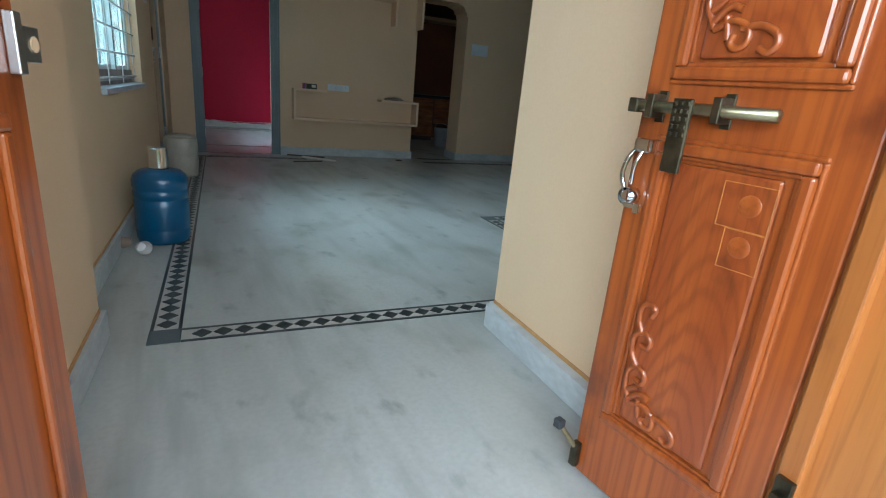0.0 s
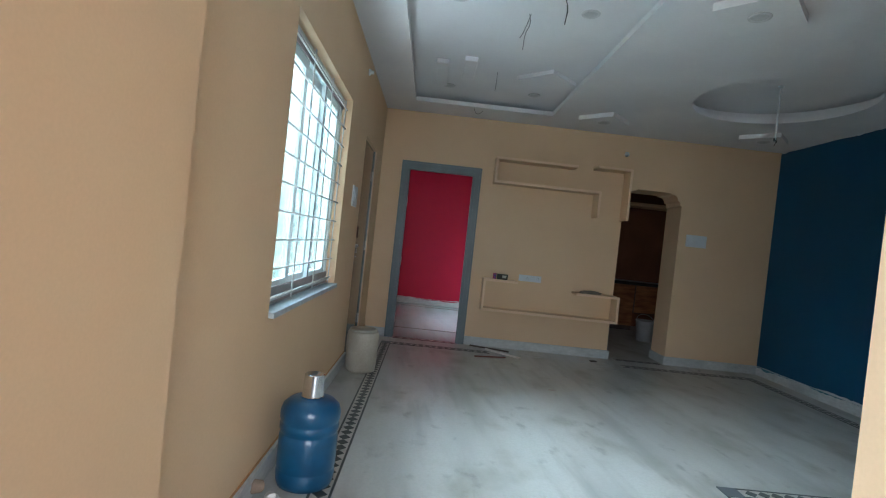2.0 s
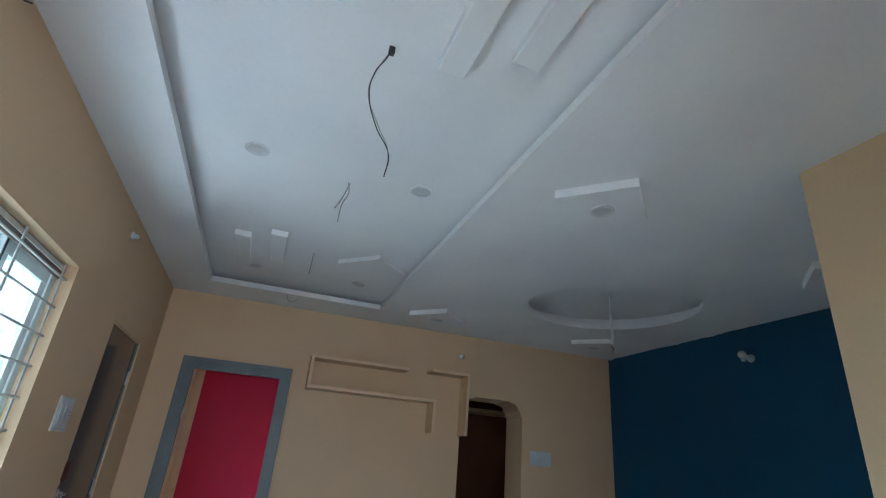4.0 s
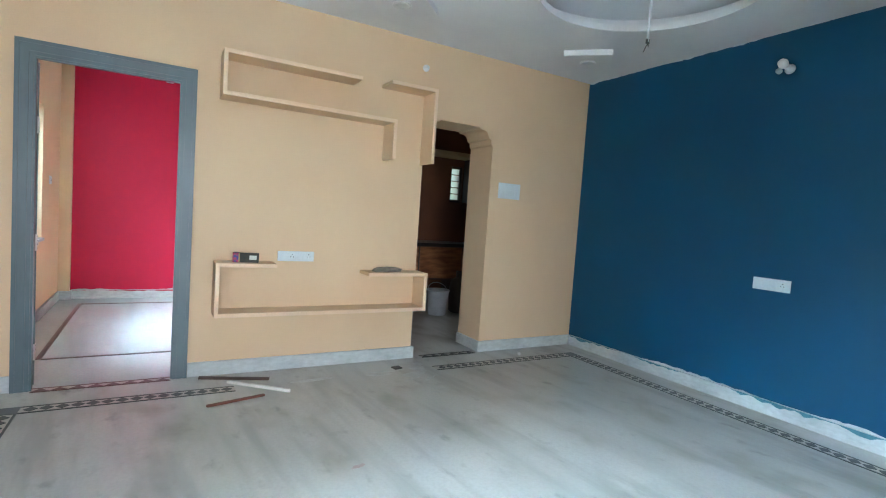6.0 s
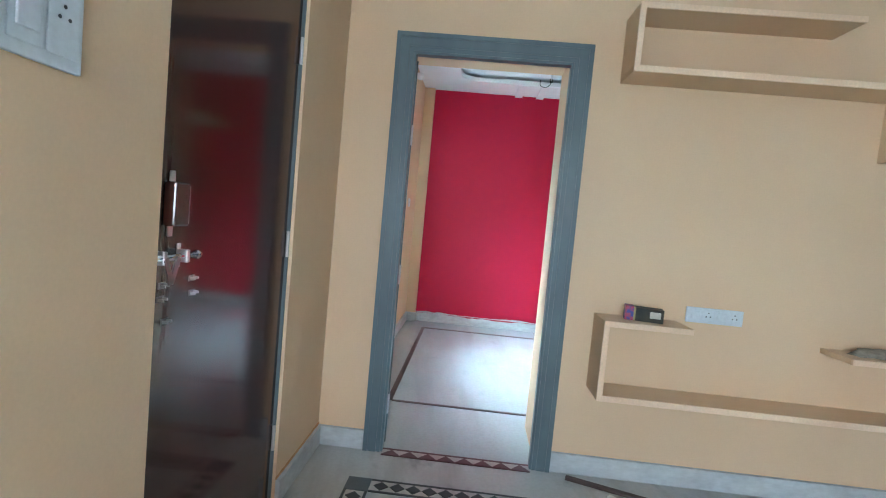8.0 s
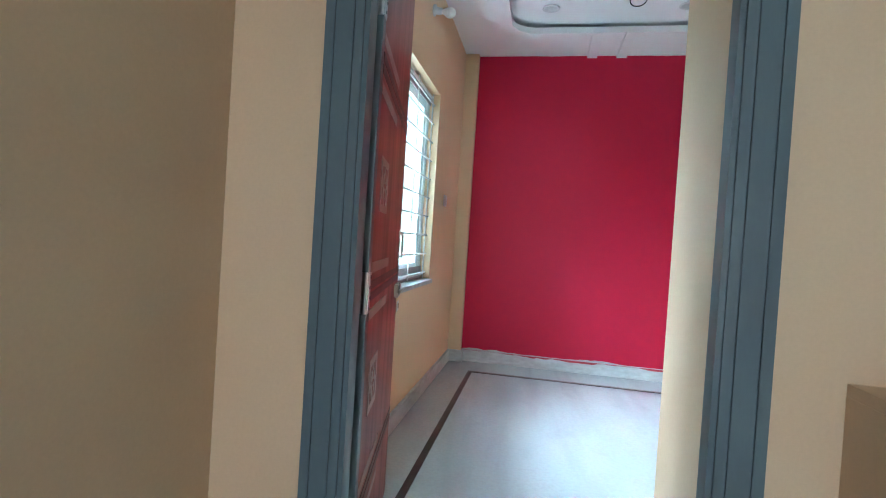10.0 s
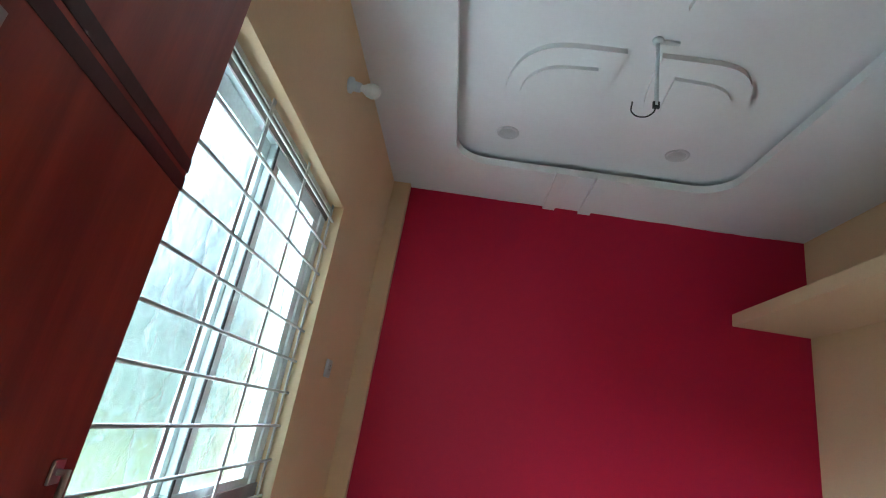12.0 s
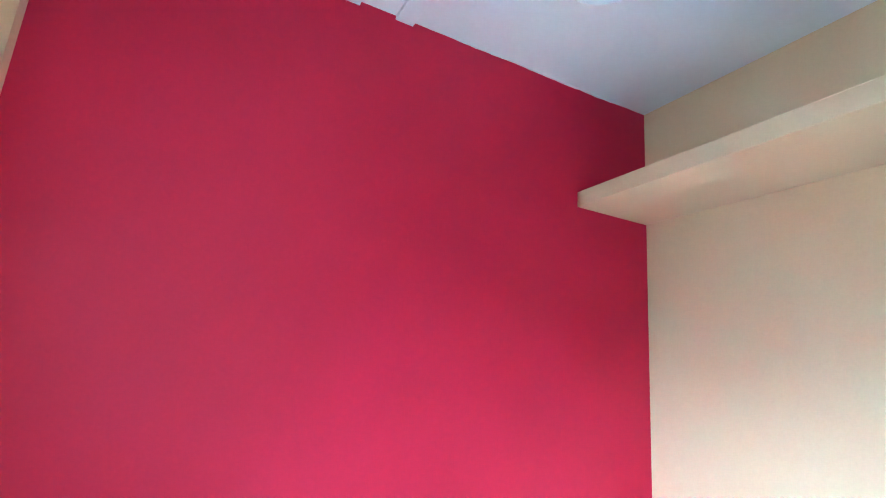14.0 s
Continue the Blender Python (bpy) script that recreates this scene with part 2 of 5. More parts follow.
TEAK = wood("varnished teak", (0.39, 0.098, 0.016), (0.28, 0.060, 0.011), (0.11, 0.022, 0.007), 4.0, (0.6, 0, 0), (3.0, 1, 0.10), 0.30, 0.6)
TEAK_PANEL = wood("figured teak panel", (0.40, 0.100, 0.018), (0.25, 0.050, 0.011), (0.065, 0.012, 0.006), 6.0, (-0.8, 0, 0.10), (4.2, 1, 0.75), 0.30, 0.6)
TEAK_LIGHT = wood("light varnished teak", (0.55, 0.23, 0.055), (0.44, 0.150, 0.033), (0.22, 0.06, 0.016), 4.0, (0.2, 0, 0), (4.0, 1, 0.10), 0.32, 0.4)
BROWN_DOOR = mat("dark brown laminate", (0.060, 0.022, 0.016), 0.10, other=(0.042, 0.015, 0.011), scale=3, fine=50, bump=0.01,
                 stretch=(5, 5, 0.5), rough_var=0.05, coat=0.0)
RED_LAMINATE = mat("reddish brown printed laminate", (0.30, 0.045, 0.026), 0.34, other=(0.17, 0.022, 0.014), scale=3.0, fine=40,
                   bump=0.02, stretch=(5, 5, 0.45), sharp=True, coat=0.1)
DARK_STRIP = mat("dark maroon printed strip", (0.055, 0.012, 0.010), 0.35, scale=6)
PALE_STRIP = mat("pale grey printed strip", (0.40, 0.31, 0.29), 0.4, scale=6)
PALE_PRINT = mat("pale printed motif", (0.46, 0.36, 0.33), 0.4, scale=10)
STEEL = mat("brushed steel", (0.62, 0.62, 0.62), 0.22, 1.0, scale=8, fine=90, bump=0.02)
SMOKED = mat("dark reflecting metal", (0.30, 0.28, 0.28), 0.2, 1.0, scale=8, bump=0.0)
CHROME = mat("chrome", (0.75, 0.76, 0.78), 0.09, 1.0, scale=8, rough_var=0.04, bump=0.0)
ANTIQUE = mat("antique brass", (0.13, 0.115, 0.075), 0.38, 0.9, other=(0.07, 0.06, 0.04), scale=25, fine=120, bump=0.1)
OLD_BRASS = mat("worn brass rod", (0.34, 0.30, 0.19), 0.3, 0.9, other=(0.22, 0.19, 0.11), scale=18, fine=120, bump=0.05)
UPVC = mat("white window frame", (0.84, 0.94, 0.95), 0.4, scale=5, bump=0.02)
RAIL_GREY = mat("grey aluminium track", (0.36, 0.32, 0.31), 0.45, 0.3, scale=8)
GRILL = mat("white enamelled grill bar", (0.68, 0.71, 0.71), 0.3, other=(0.56, 0.56, 0.55), scale=20, fine=80, bump=0.05)
SILL = mat("grey granite sill", (0.42, 0.48, 0.52), 0.3, other=(0.33, 0.38, 0.42), scale=25, fine=120, bump=0.03)
FROST = glass("figured glass", (0.54, 0.72, 0.74), 0.24, 0.38)
FROST_DIM = glass("dusty frosted louvre", (0.40, 0.52, 0.52), 0.4, 0.2)
PLASTIC_WHITE = mat("white switch plastic", (0.66, 0.72, 0.76), 0.3, scale=6, bump=0.0)
COVER_TAN = mat("paint smeared plastic cover", (0.66, 0.56, 0.46), 0.5, scale=12)
SLOT = mat("dark socket hole", (0.04, 0.045, 0.05), 0.5)
BOTTLE_BLUE = mat("translucent blue plastic", (0.004, 0.085, 0.19), 0.2, other=(0.003, 0.055, 0.13), scale=5, fine=30, bump=0.02, coat=0.3)
DRUM = mat("off white plastic", (0.42, 0.38, 0.32), 0.4, other=(0.34, 0.31, 0.25), scale=6)
PAPER = mat("white paper cup", (0.72, 0.70, 0.68), 0.7, scale=12)
PAPER_BROWN = mat("brown paper cup", (0.30, 0.22, 0.17), 0.7, scale=12)
BOX_DARK = mat("dark printed carton", (0.022, 0.026, 0.022), 0.75, other=(0.05, 0.045, 0.03), scale=20)
BOX_PINK = mat("magenta carton end", (0.36, 0.03, 0.10), 0.45, other=(0.05, 0.04, 0.25), scale=30, contrast=(0.45, 0.55))
BOX_LABEL = mat("white carton label", (0.6, 0.6, 0.52), 0.5, scale=20)
BOX_GOLD = mat("gold carton edge", (0.32, 0.24, 0.10), 0.45, scale=20)
RAG = mat("grey brown rag", (0.20, 0.17, 0.13), 0.9, other=(0.32, 0.28, 0.22), scale=25, fine=160, bump=0.3)
STICK_DARK = mat("dark wood strip", (0.09, 0.06, 0.05), 0.6, scale=10, stretch=(1, 6, 1))
STICK_WHITE = mat("white plastic conduit", (0.82, 0.79, 0.74), 0.5, scale=10)
STICK_RED = mat("red brown wood strip", (0.16, 0.05, 0.03), 0.6, scale=10)
DUST = mat("white plaster dust", (0.58, 0.60, 0.59), 0.9, scale=14)
METAL_DARK = mat("dull dark metal", (0.08, 0.075, 0.07), 0.5, 0.5, scale=20)
WIRE_DARK = mat("dark cable", (0.02, 0.02, 0.025), 0.5)
WIRE_PALE = mat("pale grey cable", (0.35, 0.36, 0.38), 0.5)
BULB_GLASS = mat("milky bulb", (0.75, 0.75, 0.75), 0.2, scale=6, bump=0.0)
LIGHT_RIM = mat("grey white downlight rim", (0.66, 0.67, 0.69), 0.4, scale=10)
LIGHT_FACE = mat("unlit downlight diffuser", (0.56, 0.58, 0.60), 0.5, scale=10)
KITCHEN_WALL = mat("brown orange kitchen wall", (0.21, 0.078, 0.035), 0.5, other=(0.16, 0.06, 0.027), scale=2)
KITCHEN_PANEL = mat("brown kitchen shutter", (0.38, 0.16, 0.065), 0.35, other=(0.17, 0.06, 0.025), scale=4, stretch=(1, 1, 5))
GRANITE = mat("black granite", (0.015, 0.014, 0.014), 0.2, other=(0.03, 0.03, 0.03), scale=40)
BUCKET = mat("pale grey bucket", (0.42, 0.43, 0.44), 0.4, scale=8)
CONCRETE = mat("outside plaster", (0.42, 0.40, 0.37), 0.8, scale=2)
GROUND = mat("dry earth and grass", (0.16, 0.21, 0.085), 0.9, other=(0.20, 0.21, 0.12), scale=0.4, fine=6)
HOUSE_WALL = mat("pale blue plaster", (0.44, 0.61, 0.63), 0.8, other=(0.38, 0.54, 0.56), scale=0.8, fine=20)


for m, level in ((RED, 0.18), (BLUE, 0.3), (TAN, 0.3), (WHITE, 0.3)):
    m.node_tree.nodes["Principled BSDF"].inputs["Specular IOR Level"].default_value = level


# ---- mesh helpers ----
def mesh_of(name, bm, material, smooth=False):
    bmesh.ops.recalc_face_normals(bm, faces=bm.faces)
    me = bpy.data.meshes.new(name)
    bm.to_mesh(me)
    bm.free()
    for mt in material if isinstance(material, (list, tuple)) else (material,):
        me.materials.append(mt)
    if smooth:
        me.polygons.foreach_set("use_smooth", [True] * len(me.polygons))
    return me


def part(name, bm, material, parent, label="", smooth=False):
    ob = new(name, mesh_of(name, bm, material, smooth))
    ob.parent = parent
    return tagged(ob, label)


def thing(name, m, label, category, group="", kind=""):
    ob = new(name)
    ob.empty_display_size = 0.1
    ob.matrix_world = m
    return tagged(ob, label, category, group, kind)


def solid(name, bm, material, label, category, kind="", m=None, group="", smooth=False):
    ob = new(name, mesh_of(name, bm, material, smooth))
    if m is not None:
        ob.matrix_world = m
    return tagged(ob, label, category, group, kind)


def box(bm, x0, x1, y0, y1, z0, z1, bevel=0.0, m=None):
    made = bmesh.ops.create_cube(bm, size=1.0)["verts"]
    for v in made:
        v.co = Vector((x0 + (v.co.x + 0.5) * (x1 - x0), y0 + (v.co.y + 0.5) * (y1 - y0), z0 + (v.co.z + 0.5) * (z1 - z0)))
    if bevel:
        edges = list({e for v in made for e in v.link_edges})
        got = bmesh.ops.bevel(bm, geom=edges, offset=bevel, segments=2, affect="EDGES", profile=0.5)
        made = list({v for f in got["faces"] for v in f.verts} | {v for v in made if v.is_valid})
    if m is not None:
        for v in made:
            v.co = m @ v.co
    return bm


def boxes(*rows, bevel=0.0):
    bm = bmesh.new()
    for r in rows:
        box(bm, *r, bevel=bevel)
    return bm


def tube(bm, a, b, r, n=10, r2=None):
    a, b = Vector(a), Vector(b)
    q = (b - a).to_track_quat("Z", "Y").to_matrix().to_4x4()
    bmesh.ops.create_cone(bm, cap_ends=True, segments=n, radius1=r, radius2=r if r2 is None else r2, depth=(b - a).length,
                          matrix=Matrix.Translation((a + b) / 2) @ q)
    return bm


def lathe(profile, n=32):
    bm = bmesh.new()
    rings = []
    for r, z in profile:
        rings.append([bm.verts.new((r * math.cos(2 * math.pi * k / n), r * math.sin(2 * math.pi * k / n), z)) for k in range(n)])
    for a, b in zip(rings, rings[1:]):
        for k in range(n):
            bm.faces.new((a[k], a[(k + 1) % n], b[(k + 1) % n], b[k]))
    for ring in (rings[0], rings[-1]):
        bm.faces.new(ring)
    return bm


def prism(points, z0, z1):
    bm = bmesh.new()
    low = [bm.verts.new((x, y, z0)) for x, y in points]
    top = [bm.verts.new((x, y, z1)) for x, y in points]
    n = len(points)
    bm.faces.new(low)
    bm.faces.new(top)
    for k in range(n):
        bm.faces.new((low[k], low[(k + 1) % n], top[(k + 1) % n], top[k]))
    return bm


def wire(points, radius):
    cu = bpy.data.curves.new("wire", "CURVE")
    cu.dimensions, cu.bevel_depth, cu.bevel_resolution = "3D", radius, 2
    sp = cu.splines.new("BEZIER")
    sp.bezier_points.add(len(points) - 1)
    for p, co in zip(sp.bezier_points, points):
        p.co, p.handle_left_type, p.handle_right_type = co, "AUTO", "AUTO"
    ob = bpy.data.objects.new("wire", cu)
    scene.collection.objects.link(ob)
    me = bpy.data.meshes.new_from_object(ob.evaluated_get(bpy.context.evaluated_depsgraph_get()))
    bpy.data.objects.remove(ob)
    bpy.data.curves.remove(cu)
    bm = bmesh.new()
    bm.from_mesh(me)
    bpy.data.meshes.remove(me)
    return bm


def sheet(outer, holes, z):
    """A level sheet with holes, as a bmesh."""
    bm = bmesh.new()
    for loop in (outer, *holes):
        vs = [bm.verts.new((x, y, z)) for x, y in loop]
        for k in range(len(vs)):
            bm.edges.new((vs[k], vs[(k + 1) % len(vs)]))
    bmesh.ops.triangle_fill(bm, use_beauty=True, use_dissolve=False, edges=list(bm.edges))
    return bm


def recess(bm, loop, z0, z1, cove=0.0):
    """The sides and top of a recess above a hole; cove: how far it widens behind its lip."""
    n = len(loop)
    cx, cy = sum(p[0] for p in loop) / n, sum(p[1] for p in loop) / n
    rx, ry = max(abs(p[0] - cx) for p in loop), max(abs(p[1] - cy) for p in loop)
    wide = [(cx + (x - cx) * (1 + cove / rx), cy + (y - cy) * (1 + cove / ry)) for x, y in loop]
    levels = [(loop, z0), (loop, z0 + 0.046), (wide, z0 + 0.050), (wide, z1)] if cove else [(loop, z0), (loop, z1)]
    rings = [[bm.verts.new((x, y, z)) for x, y in pts] for pts, z in levels]
    for low, top in zip(rings, rings[1:]):
        for k in range(n):
            j = (k + 1) % n
            bm.faces.new((low[k], low[j], top[j], top[k]))
    bm.faces.new(rings[-1])


def rect(x0, x1, y0, y1):
    return [(x0, y0), (x1, y0), (x1, y1), (x0, y1)]


def round_rect(x0, x1, y0, y1, r, n=8):
    pts = []
    for cx, cy, a0 in ((x1 - r, y1 - r, 0), (x0 + r, y1 - r, 90), (x0 + r, y0 + r, 180), (x1 - r, y0 + r, 270)):
        for k in range(n + 1):
            a = radians(a0 + 90 * k / n)
            pts.append((cx + r * math.cos(a), cy + r * math.sin(a)))
    return pts


def circle(cx, cy, r, n=48):
    return [(cx + r * math.cos(2 * math.pi * k / n), cy + r * math.sin(2 * math.pi * k / n)) for k in range(n)]


# ---- plan ----
LEFT, RIGHT, BACK = -0.245, 4.53, 0.0
HALL_H, BED_H, ROOF = 2.69, 2.658, 2.86
BED_L, BED_R, BED_BACK = -0.228, 2.478, 3.272
THICK, ARCH_T = 0.50, 0.375
OUT = -0.475

# ---- structure ----
def structure(name, bm, material, label, category="wall"):
    return solid(name, bm, material, label, category, "structure")


floor = structure("floor", boxes((OUT, 5.8, -6.3, 0.0, -0.12, 0.0)), MARBLE, "grey streaked marble floor of the hall, dusty and worn", "floor")
structure("floor_kitchen", boxes((2.6, 5.8, 0.0, 3.5, -0.12, -0.001)), MARBLE, "grey marble kitchen floor", "floor")
floor_bed = structure("floor_bedroom", boxes((OUT, 2.6, 0.0, 3.5, -0.12, 0.0)), MARBLE_BED,
                      "pale polished marble bedroom floor with thin dark lines", "floor")
structure("floor_porch", boxes((-2.2, 3.4, -9.0, -6.3, -0.13, -0.01)), MARBLE, "grey marble porch floor", "floor")

structure("wall_window_side", boxes(
    (OUT, LEFT, -4.785, -3.75, 0, ROOF), (OUT, LEFT, -3.75, -2.262, 0, 0.79), (OUT, LEFT, -3.75, -2.262, 2.143, ROOF),
    (OUT, LEFT, -2.262, -1.41, 0, ROOF), (OUT, LEFT, -1.41, -0.565, 2.07, ROOF), (OUT, LEFT, -0.565, 0.0, 0, ROOF)),
    TAN, "tan painted hall wall with a window and a door opening")
structure("wall_bedroom_window_side", boxes(
    (OUT, BED_L, 0.12, 1.05, 0, ROOF), (OUT, BED_L, 1.05, 2.268, 0, 0.763), (OUT, BED_L, 1.05, 2.268, 2.026, ROOF),
    (OUT, BED_L, 2.268, 3.5, 0, ROOF), (BED_L, -0.115, 3.215, 3.5, 0, ROOF)), TAN, "tan painted bedroom wall with a barred window")
structure("wall_passage_window_side", boxes((OUT, -0.142, -6.3, -4.785, 0, ROOF)), TAN, "tan painted entrance passage wall")

tv = boxes((OUT, 0.0, 0.0, 0.12, 0, ROOF), (0.0, 0.948, 0.0, THICK, 2.1, ROOF), (0.948, 2.68, 0.0, THICK, 0, ROOF),
           (0.882, 0.948, 0.10, THICK, 0, 2.1), (3.39, RIGHT, 0.0, ARCH_T, 0, ROOF), (2.68, 3.39, 0.0, ARCH_T, 2.065, ROOF))
structure("wall_shelf_side", tv, TAN, "tan painted hall wall with a doorway and an arched kitchen opening")


def cusp(x, side):
    """The stepped plaster bracket in the upper corner of the kitchen opening."""
    pts = [(0, 0), (0.15, 0), (0.145, -0.015), (0.10, -0.02), (0.075, -0.03), (0.055, -0.055), (0.045, -0.085), (0.022, -0.095), (0.015, -0.14), (0, -0.15)]
    bm = prism([(px * side, pz) for px, pz in pts], 0.004, ARCH_T - 0.004)
    for v in bm.verts:
        v.co = Vector((x + v.co.x, v.co.z, 2.065 + v.co.y))
    return bm


for n, (x, side) in enumerate(((3.39, -1), (2.68, 1))):
    structure("trim_arch_%d" % (n + 1), cusp(x, side), TAN, "tan stepped plaster bracket of the kitchen arch", "trim")

structure("wall_blue", boxes((RIGHT, RIGHT + 0.15, -3.76, ARCH_T, 0, ROOF)), BLUE, "teal blue painted hall wall")
structure("wall_block", boxes((2.71, RIGHT + 0.15, -5.15, -3.76, 0, ROOF)), TAN, "tan painted wall corner of the hall")
structure("wall_entrance_side", boxes((1.297, 2.71, -5.15, -5.0, 0, ROOF)), TAN, "tan painted hall wall beside the entrance passage")
structure("wall_passage", boxes((1.297, 1.42, -6.3, -5.15, 0, ROOF)), TAN, "tan painted entrance passage wall")
structure("wall_red", boxes((-0.115, BED_R, BED_BACK, BED_BACK + 0.23, 0, ROOF)), RED, "crimson painted bedroom feature wall")
structure("wall_bedroom_far_side", boxes((BED_R, 2.60, THICK, 3.5, 0, ROOF)), TAN, "tan painted bedroom wall under a loft slab")
structure("wall_kitchen_far", boxes((2.6, 4.89, 3.3, 3.5, 0, ROOF), (4.89, 5.11, 3.3, 3.5, 0, 1.5), (4.89, 5.11, 3.3, 3.5, 2.08, ROOF),
                                    (5.11, 5.9, 3.3, 3.5, 0, ROOF)), KITCHEN_WALL, "brown kitchen wall with a small window")
# the opening is out of view, added only to let light into the kitchen
structure("wall_kitchen_side", boxes((5.8, 5.9, ARCH_T, 1.50, 0, ROOF), (5.8, 5.9, 2.0, 3.3, 0, ROOF), (5.8, 5.9, 1.50, 2.0, 0, 1.5), (5.8, 5.9, 1.50, 2.0, 2.0, ROOF), (RIGHT, 5.8, ARCH_T, ARCH_T + 0.1, 0, ROOF)), KITCHEN_WALL, "brown kitchen side wall with an unseen opening added for the fill light")
structure("wall_front", boxes((OUT, -0.142, -6.42, -6.3, 0, ROOF), (-0.142, 1.27, -6.42, -6.3, 2.2, ROOF), (1.27, 3.4, -6.42, -6.3, 0, ROOF)),
          TAN, "tan painted front wall round the entrance")
structure("wall_porch", boxes((-2.3, -2.2, -9.0, -6.3, 0, 2.9), (3.4, 3.5, -9.0, -6.3, 0, 2.9), (-2.3, OUT, -6.42, -6.3, 0, 2.9)),
          CONCRETE, "plastered porch wall")

# ceilings
TRAY = rect(0.11, 1.61, -4.62, -0.47)
DISC = circle(3.29, -1.70, 0.68)
hall_poly = [(LEFT - 0.02, -5.02), (2.73, -5.02), (2.73, -3.74), (RIGHT + 0.02, -3.74), (RIGHT + 0.02, 0.02), (LEFT - 0.02, 0.02)]
bm = sheet(hall_poly, [TRAY, DISC], HALL_H)
recess(bm, TRAY, HALL_H, HALL_H + 0.085, 0.15)
recess(bm, DISC, HALL_H, HALL_H + 0.135, 0.14)


def square_on_end(cx, cy, half, z0, z1, bm=bm):
    box(bm, -half, half, -half, half, z0, z1, m=Matrix.Translation((cx, cy, 0)) @ Matrix.Rotation(radians(45), 4, "Z"))


for cx, cy in ((2.14, -3.15), (2.14, -0.61), (3.92, -0.57), (3.92, -3.13)):
    square_on_end(cx, cy, 0.195, HALL_H - 0.045, HALL_H + 0.01)
TOP = HALL_H + 0.085
for x, y0, y1 in ((1.13, -4.22, -3.63), (1.36, -4.36, -3.78), (0.37, -1.57, -0.95), (0.61, -1.70, -1.16)):
    box(bm, x - 0.055, x + 0.055, y0, y1, TOP - 0.04, TOP + 0.005, bevel=0.006)
square_on_end(1.33, -1.36, 0.19, TOP - 0.035, TOP + 0.005)
square_on_end(0.36, -3.93, 0.31, TOP - 0.02, TOP + 0.005)
square_on_end(0.36, -3.93, 0.22, TOP - 0.04, TOP + 0.004)
structure("ceiling_hall", bm, WHITE, "white plaster false ceiling with a long tray and a round recess", "ceiling")
structure("ceiling_passage", boxes((LEFT, 1.29, -6.32, -5.02, HALL_H, HALL_H + 0.03)), WHITE, "white plaster passage ceiling", "ceiling")

bt = round_rect(0.195, 1.75, 0.80, 2.815, 0.19)
bm = sheet([(BED_L - 0.02, 0.10), (BED_R + 0.02, 0.10), (BED_R + 0.02, BED_BACK + 0.02), (BED_L - 0.02, BED_BACK + 0.02)], [bt], BED_H)
recess(bm, bt, BED_H, BED_H + 0.080, 0.14)
BT = BED_H + 0.080
for x0, x1 in ((0.785, 0.865), (1.02, 1.10)):
    box(bm, x0, x1, 2.772, BED_BACK + 0.005, BED_H - 0.02, BED_H + 0.004, bevel=0.003)


# two pairs of stepped leaf-like plaster plates, each with a sharp corner towards the fan point
OUTER = [(0.07, 0.0), (0.33, 0.0), (0.43, 0.04), (0.50, 0.13), (0.54, 0.27), (0.54, 0.43), (0.42, 0.50), (0.26, 0.47), (0.15, 0.40), (0.105, 0.33), (0.08, 0.16)]
INNER = [(0.16, 0.10), (0.34, 0.11), (0.42, 0.16), (0.465, 0.24), (0.475, 0.36), (0.42, 0.44), (0.30, 0.42), (0.20, 0.36), (0.175, 0.30), (0.165, 0.18)]
def rounded(shape, times=2):
    """The outline with its corners cut round, all but the first."""
    for _ in range(times):
        out = [shape[0]]
        for p, q in zip(shape, shape[1:] + shape[:1]):
            a, b = (tuple(u * (1 - w) + v * w for u, v in zip(p, q)) for w in (0.25, 0.75))
            if p != shape[0]:
                out.append(a)
            if q != shape[0]:
                out.append(b)
        shape = out
    return shape


OUTER, INNER = rounded(OUTER), rounded(INNER)
for sx, cy, sy in ((-1, 1.855, 1), (1, 1.855, 1), (-1, 1.615, -1), (1, 1.615, -1)):
    for shape, low in ((OUTER, 0.026), (INNER, 0.044)):
        n = len(shape)
        ring = [[bm.verts.new((0.958 + sx * x, cy + sy * y, z)) for x, y in shape] for z in (BT - low, BT + 0.002)]
        bm.faces.new(ring[0])
        for k in range(n):
            bm.faces.new((ring[0][k], ring[0][(k + 1) % n], ring[1][(k + 1) % n], ring[1][k]))
structure("ceiling_bedroom", bm, WHITE, "white plaster bedroom ceiling with a rounded tray and raised mouldings", "ceiling")
structure("ceiling_kitchen", boxes((2.6, 5.8, ARCH_T, 3.3, 2.66, 2.70)), WHITE, "white kitchen ceiling", "ceiling")
structure("roof_slab", boxes((OUT, 5.9, -6.42, 3.5, ROOF, ROOF + 0.12)), CONCRETE, "grey concrete roof slab", "roof")

# skirting: pale marble, with an ochre paint line above it
SK_H, SK_T = 0.10, 0.02


def skirt(name, rows, label="pale marble skirting board along the wall"):
    structure(name, boxes(*rows, bevel=0.003), SKIRT, label, "skirting")


t, h = SK_T, SK_H
skirt("baseboard_window_side", [(LEFT, LEFT + t, -4.785, -1.41, 0, h), (LEFT, LEFT + t, -0.565, -t, 0, h)])
skirt("baseboard_shelf_side", [(LEFT, -0.002, -t, 0, 0, h), (0.95, 2.682, -t, 0, 0, h), (2.682, 2.682 + t, -t, THICK, 0, h), (3.39 - t, 3.39, 0.0, ARCH_T, 0, h),
                               (3.39 - t, RIGHT - t, -t, 0, 0, h)])
skirt("baseboard_blue_wall", [(RIGHT - t, RIGHT, -3.76 + t, 0, 0, h)], "pale marble skirting splashed with blue paint")
skirt("baseboard_block", [(2.71 - t, 2.71, -5.0, -3.76 + t, 0, h), (2.71, RIGHT - t, -3.76, -3.76 + t, 0, h)])
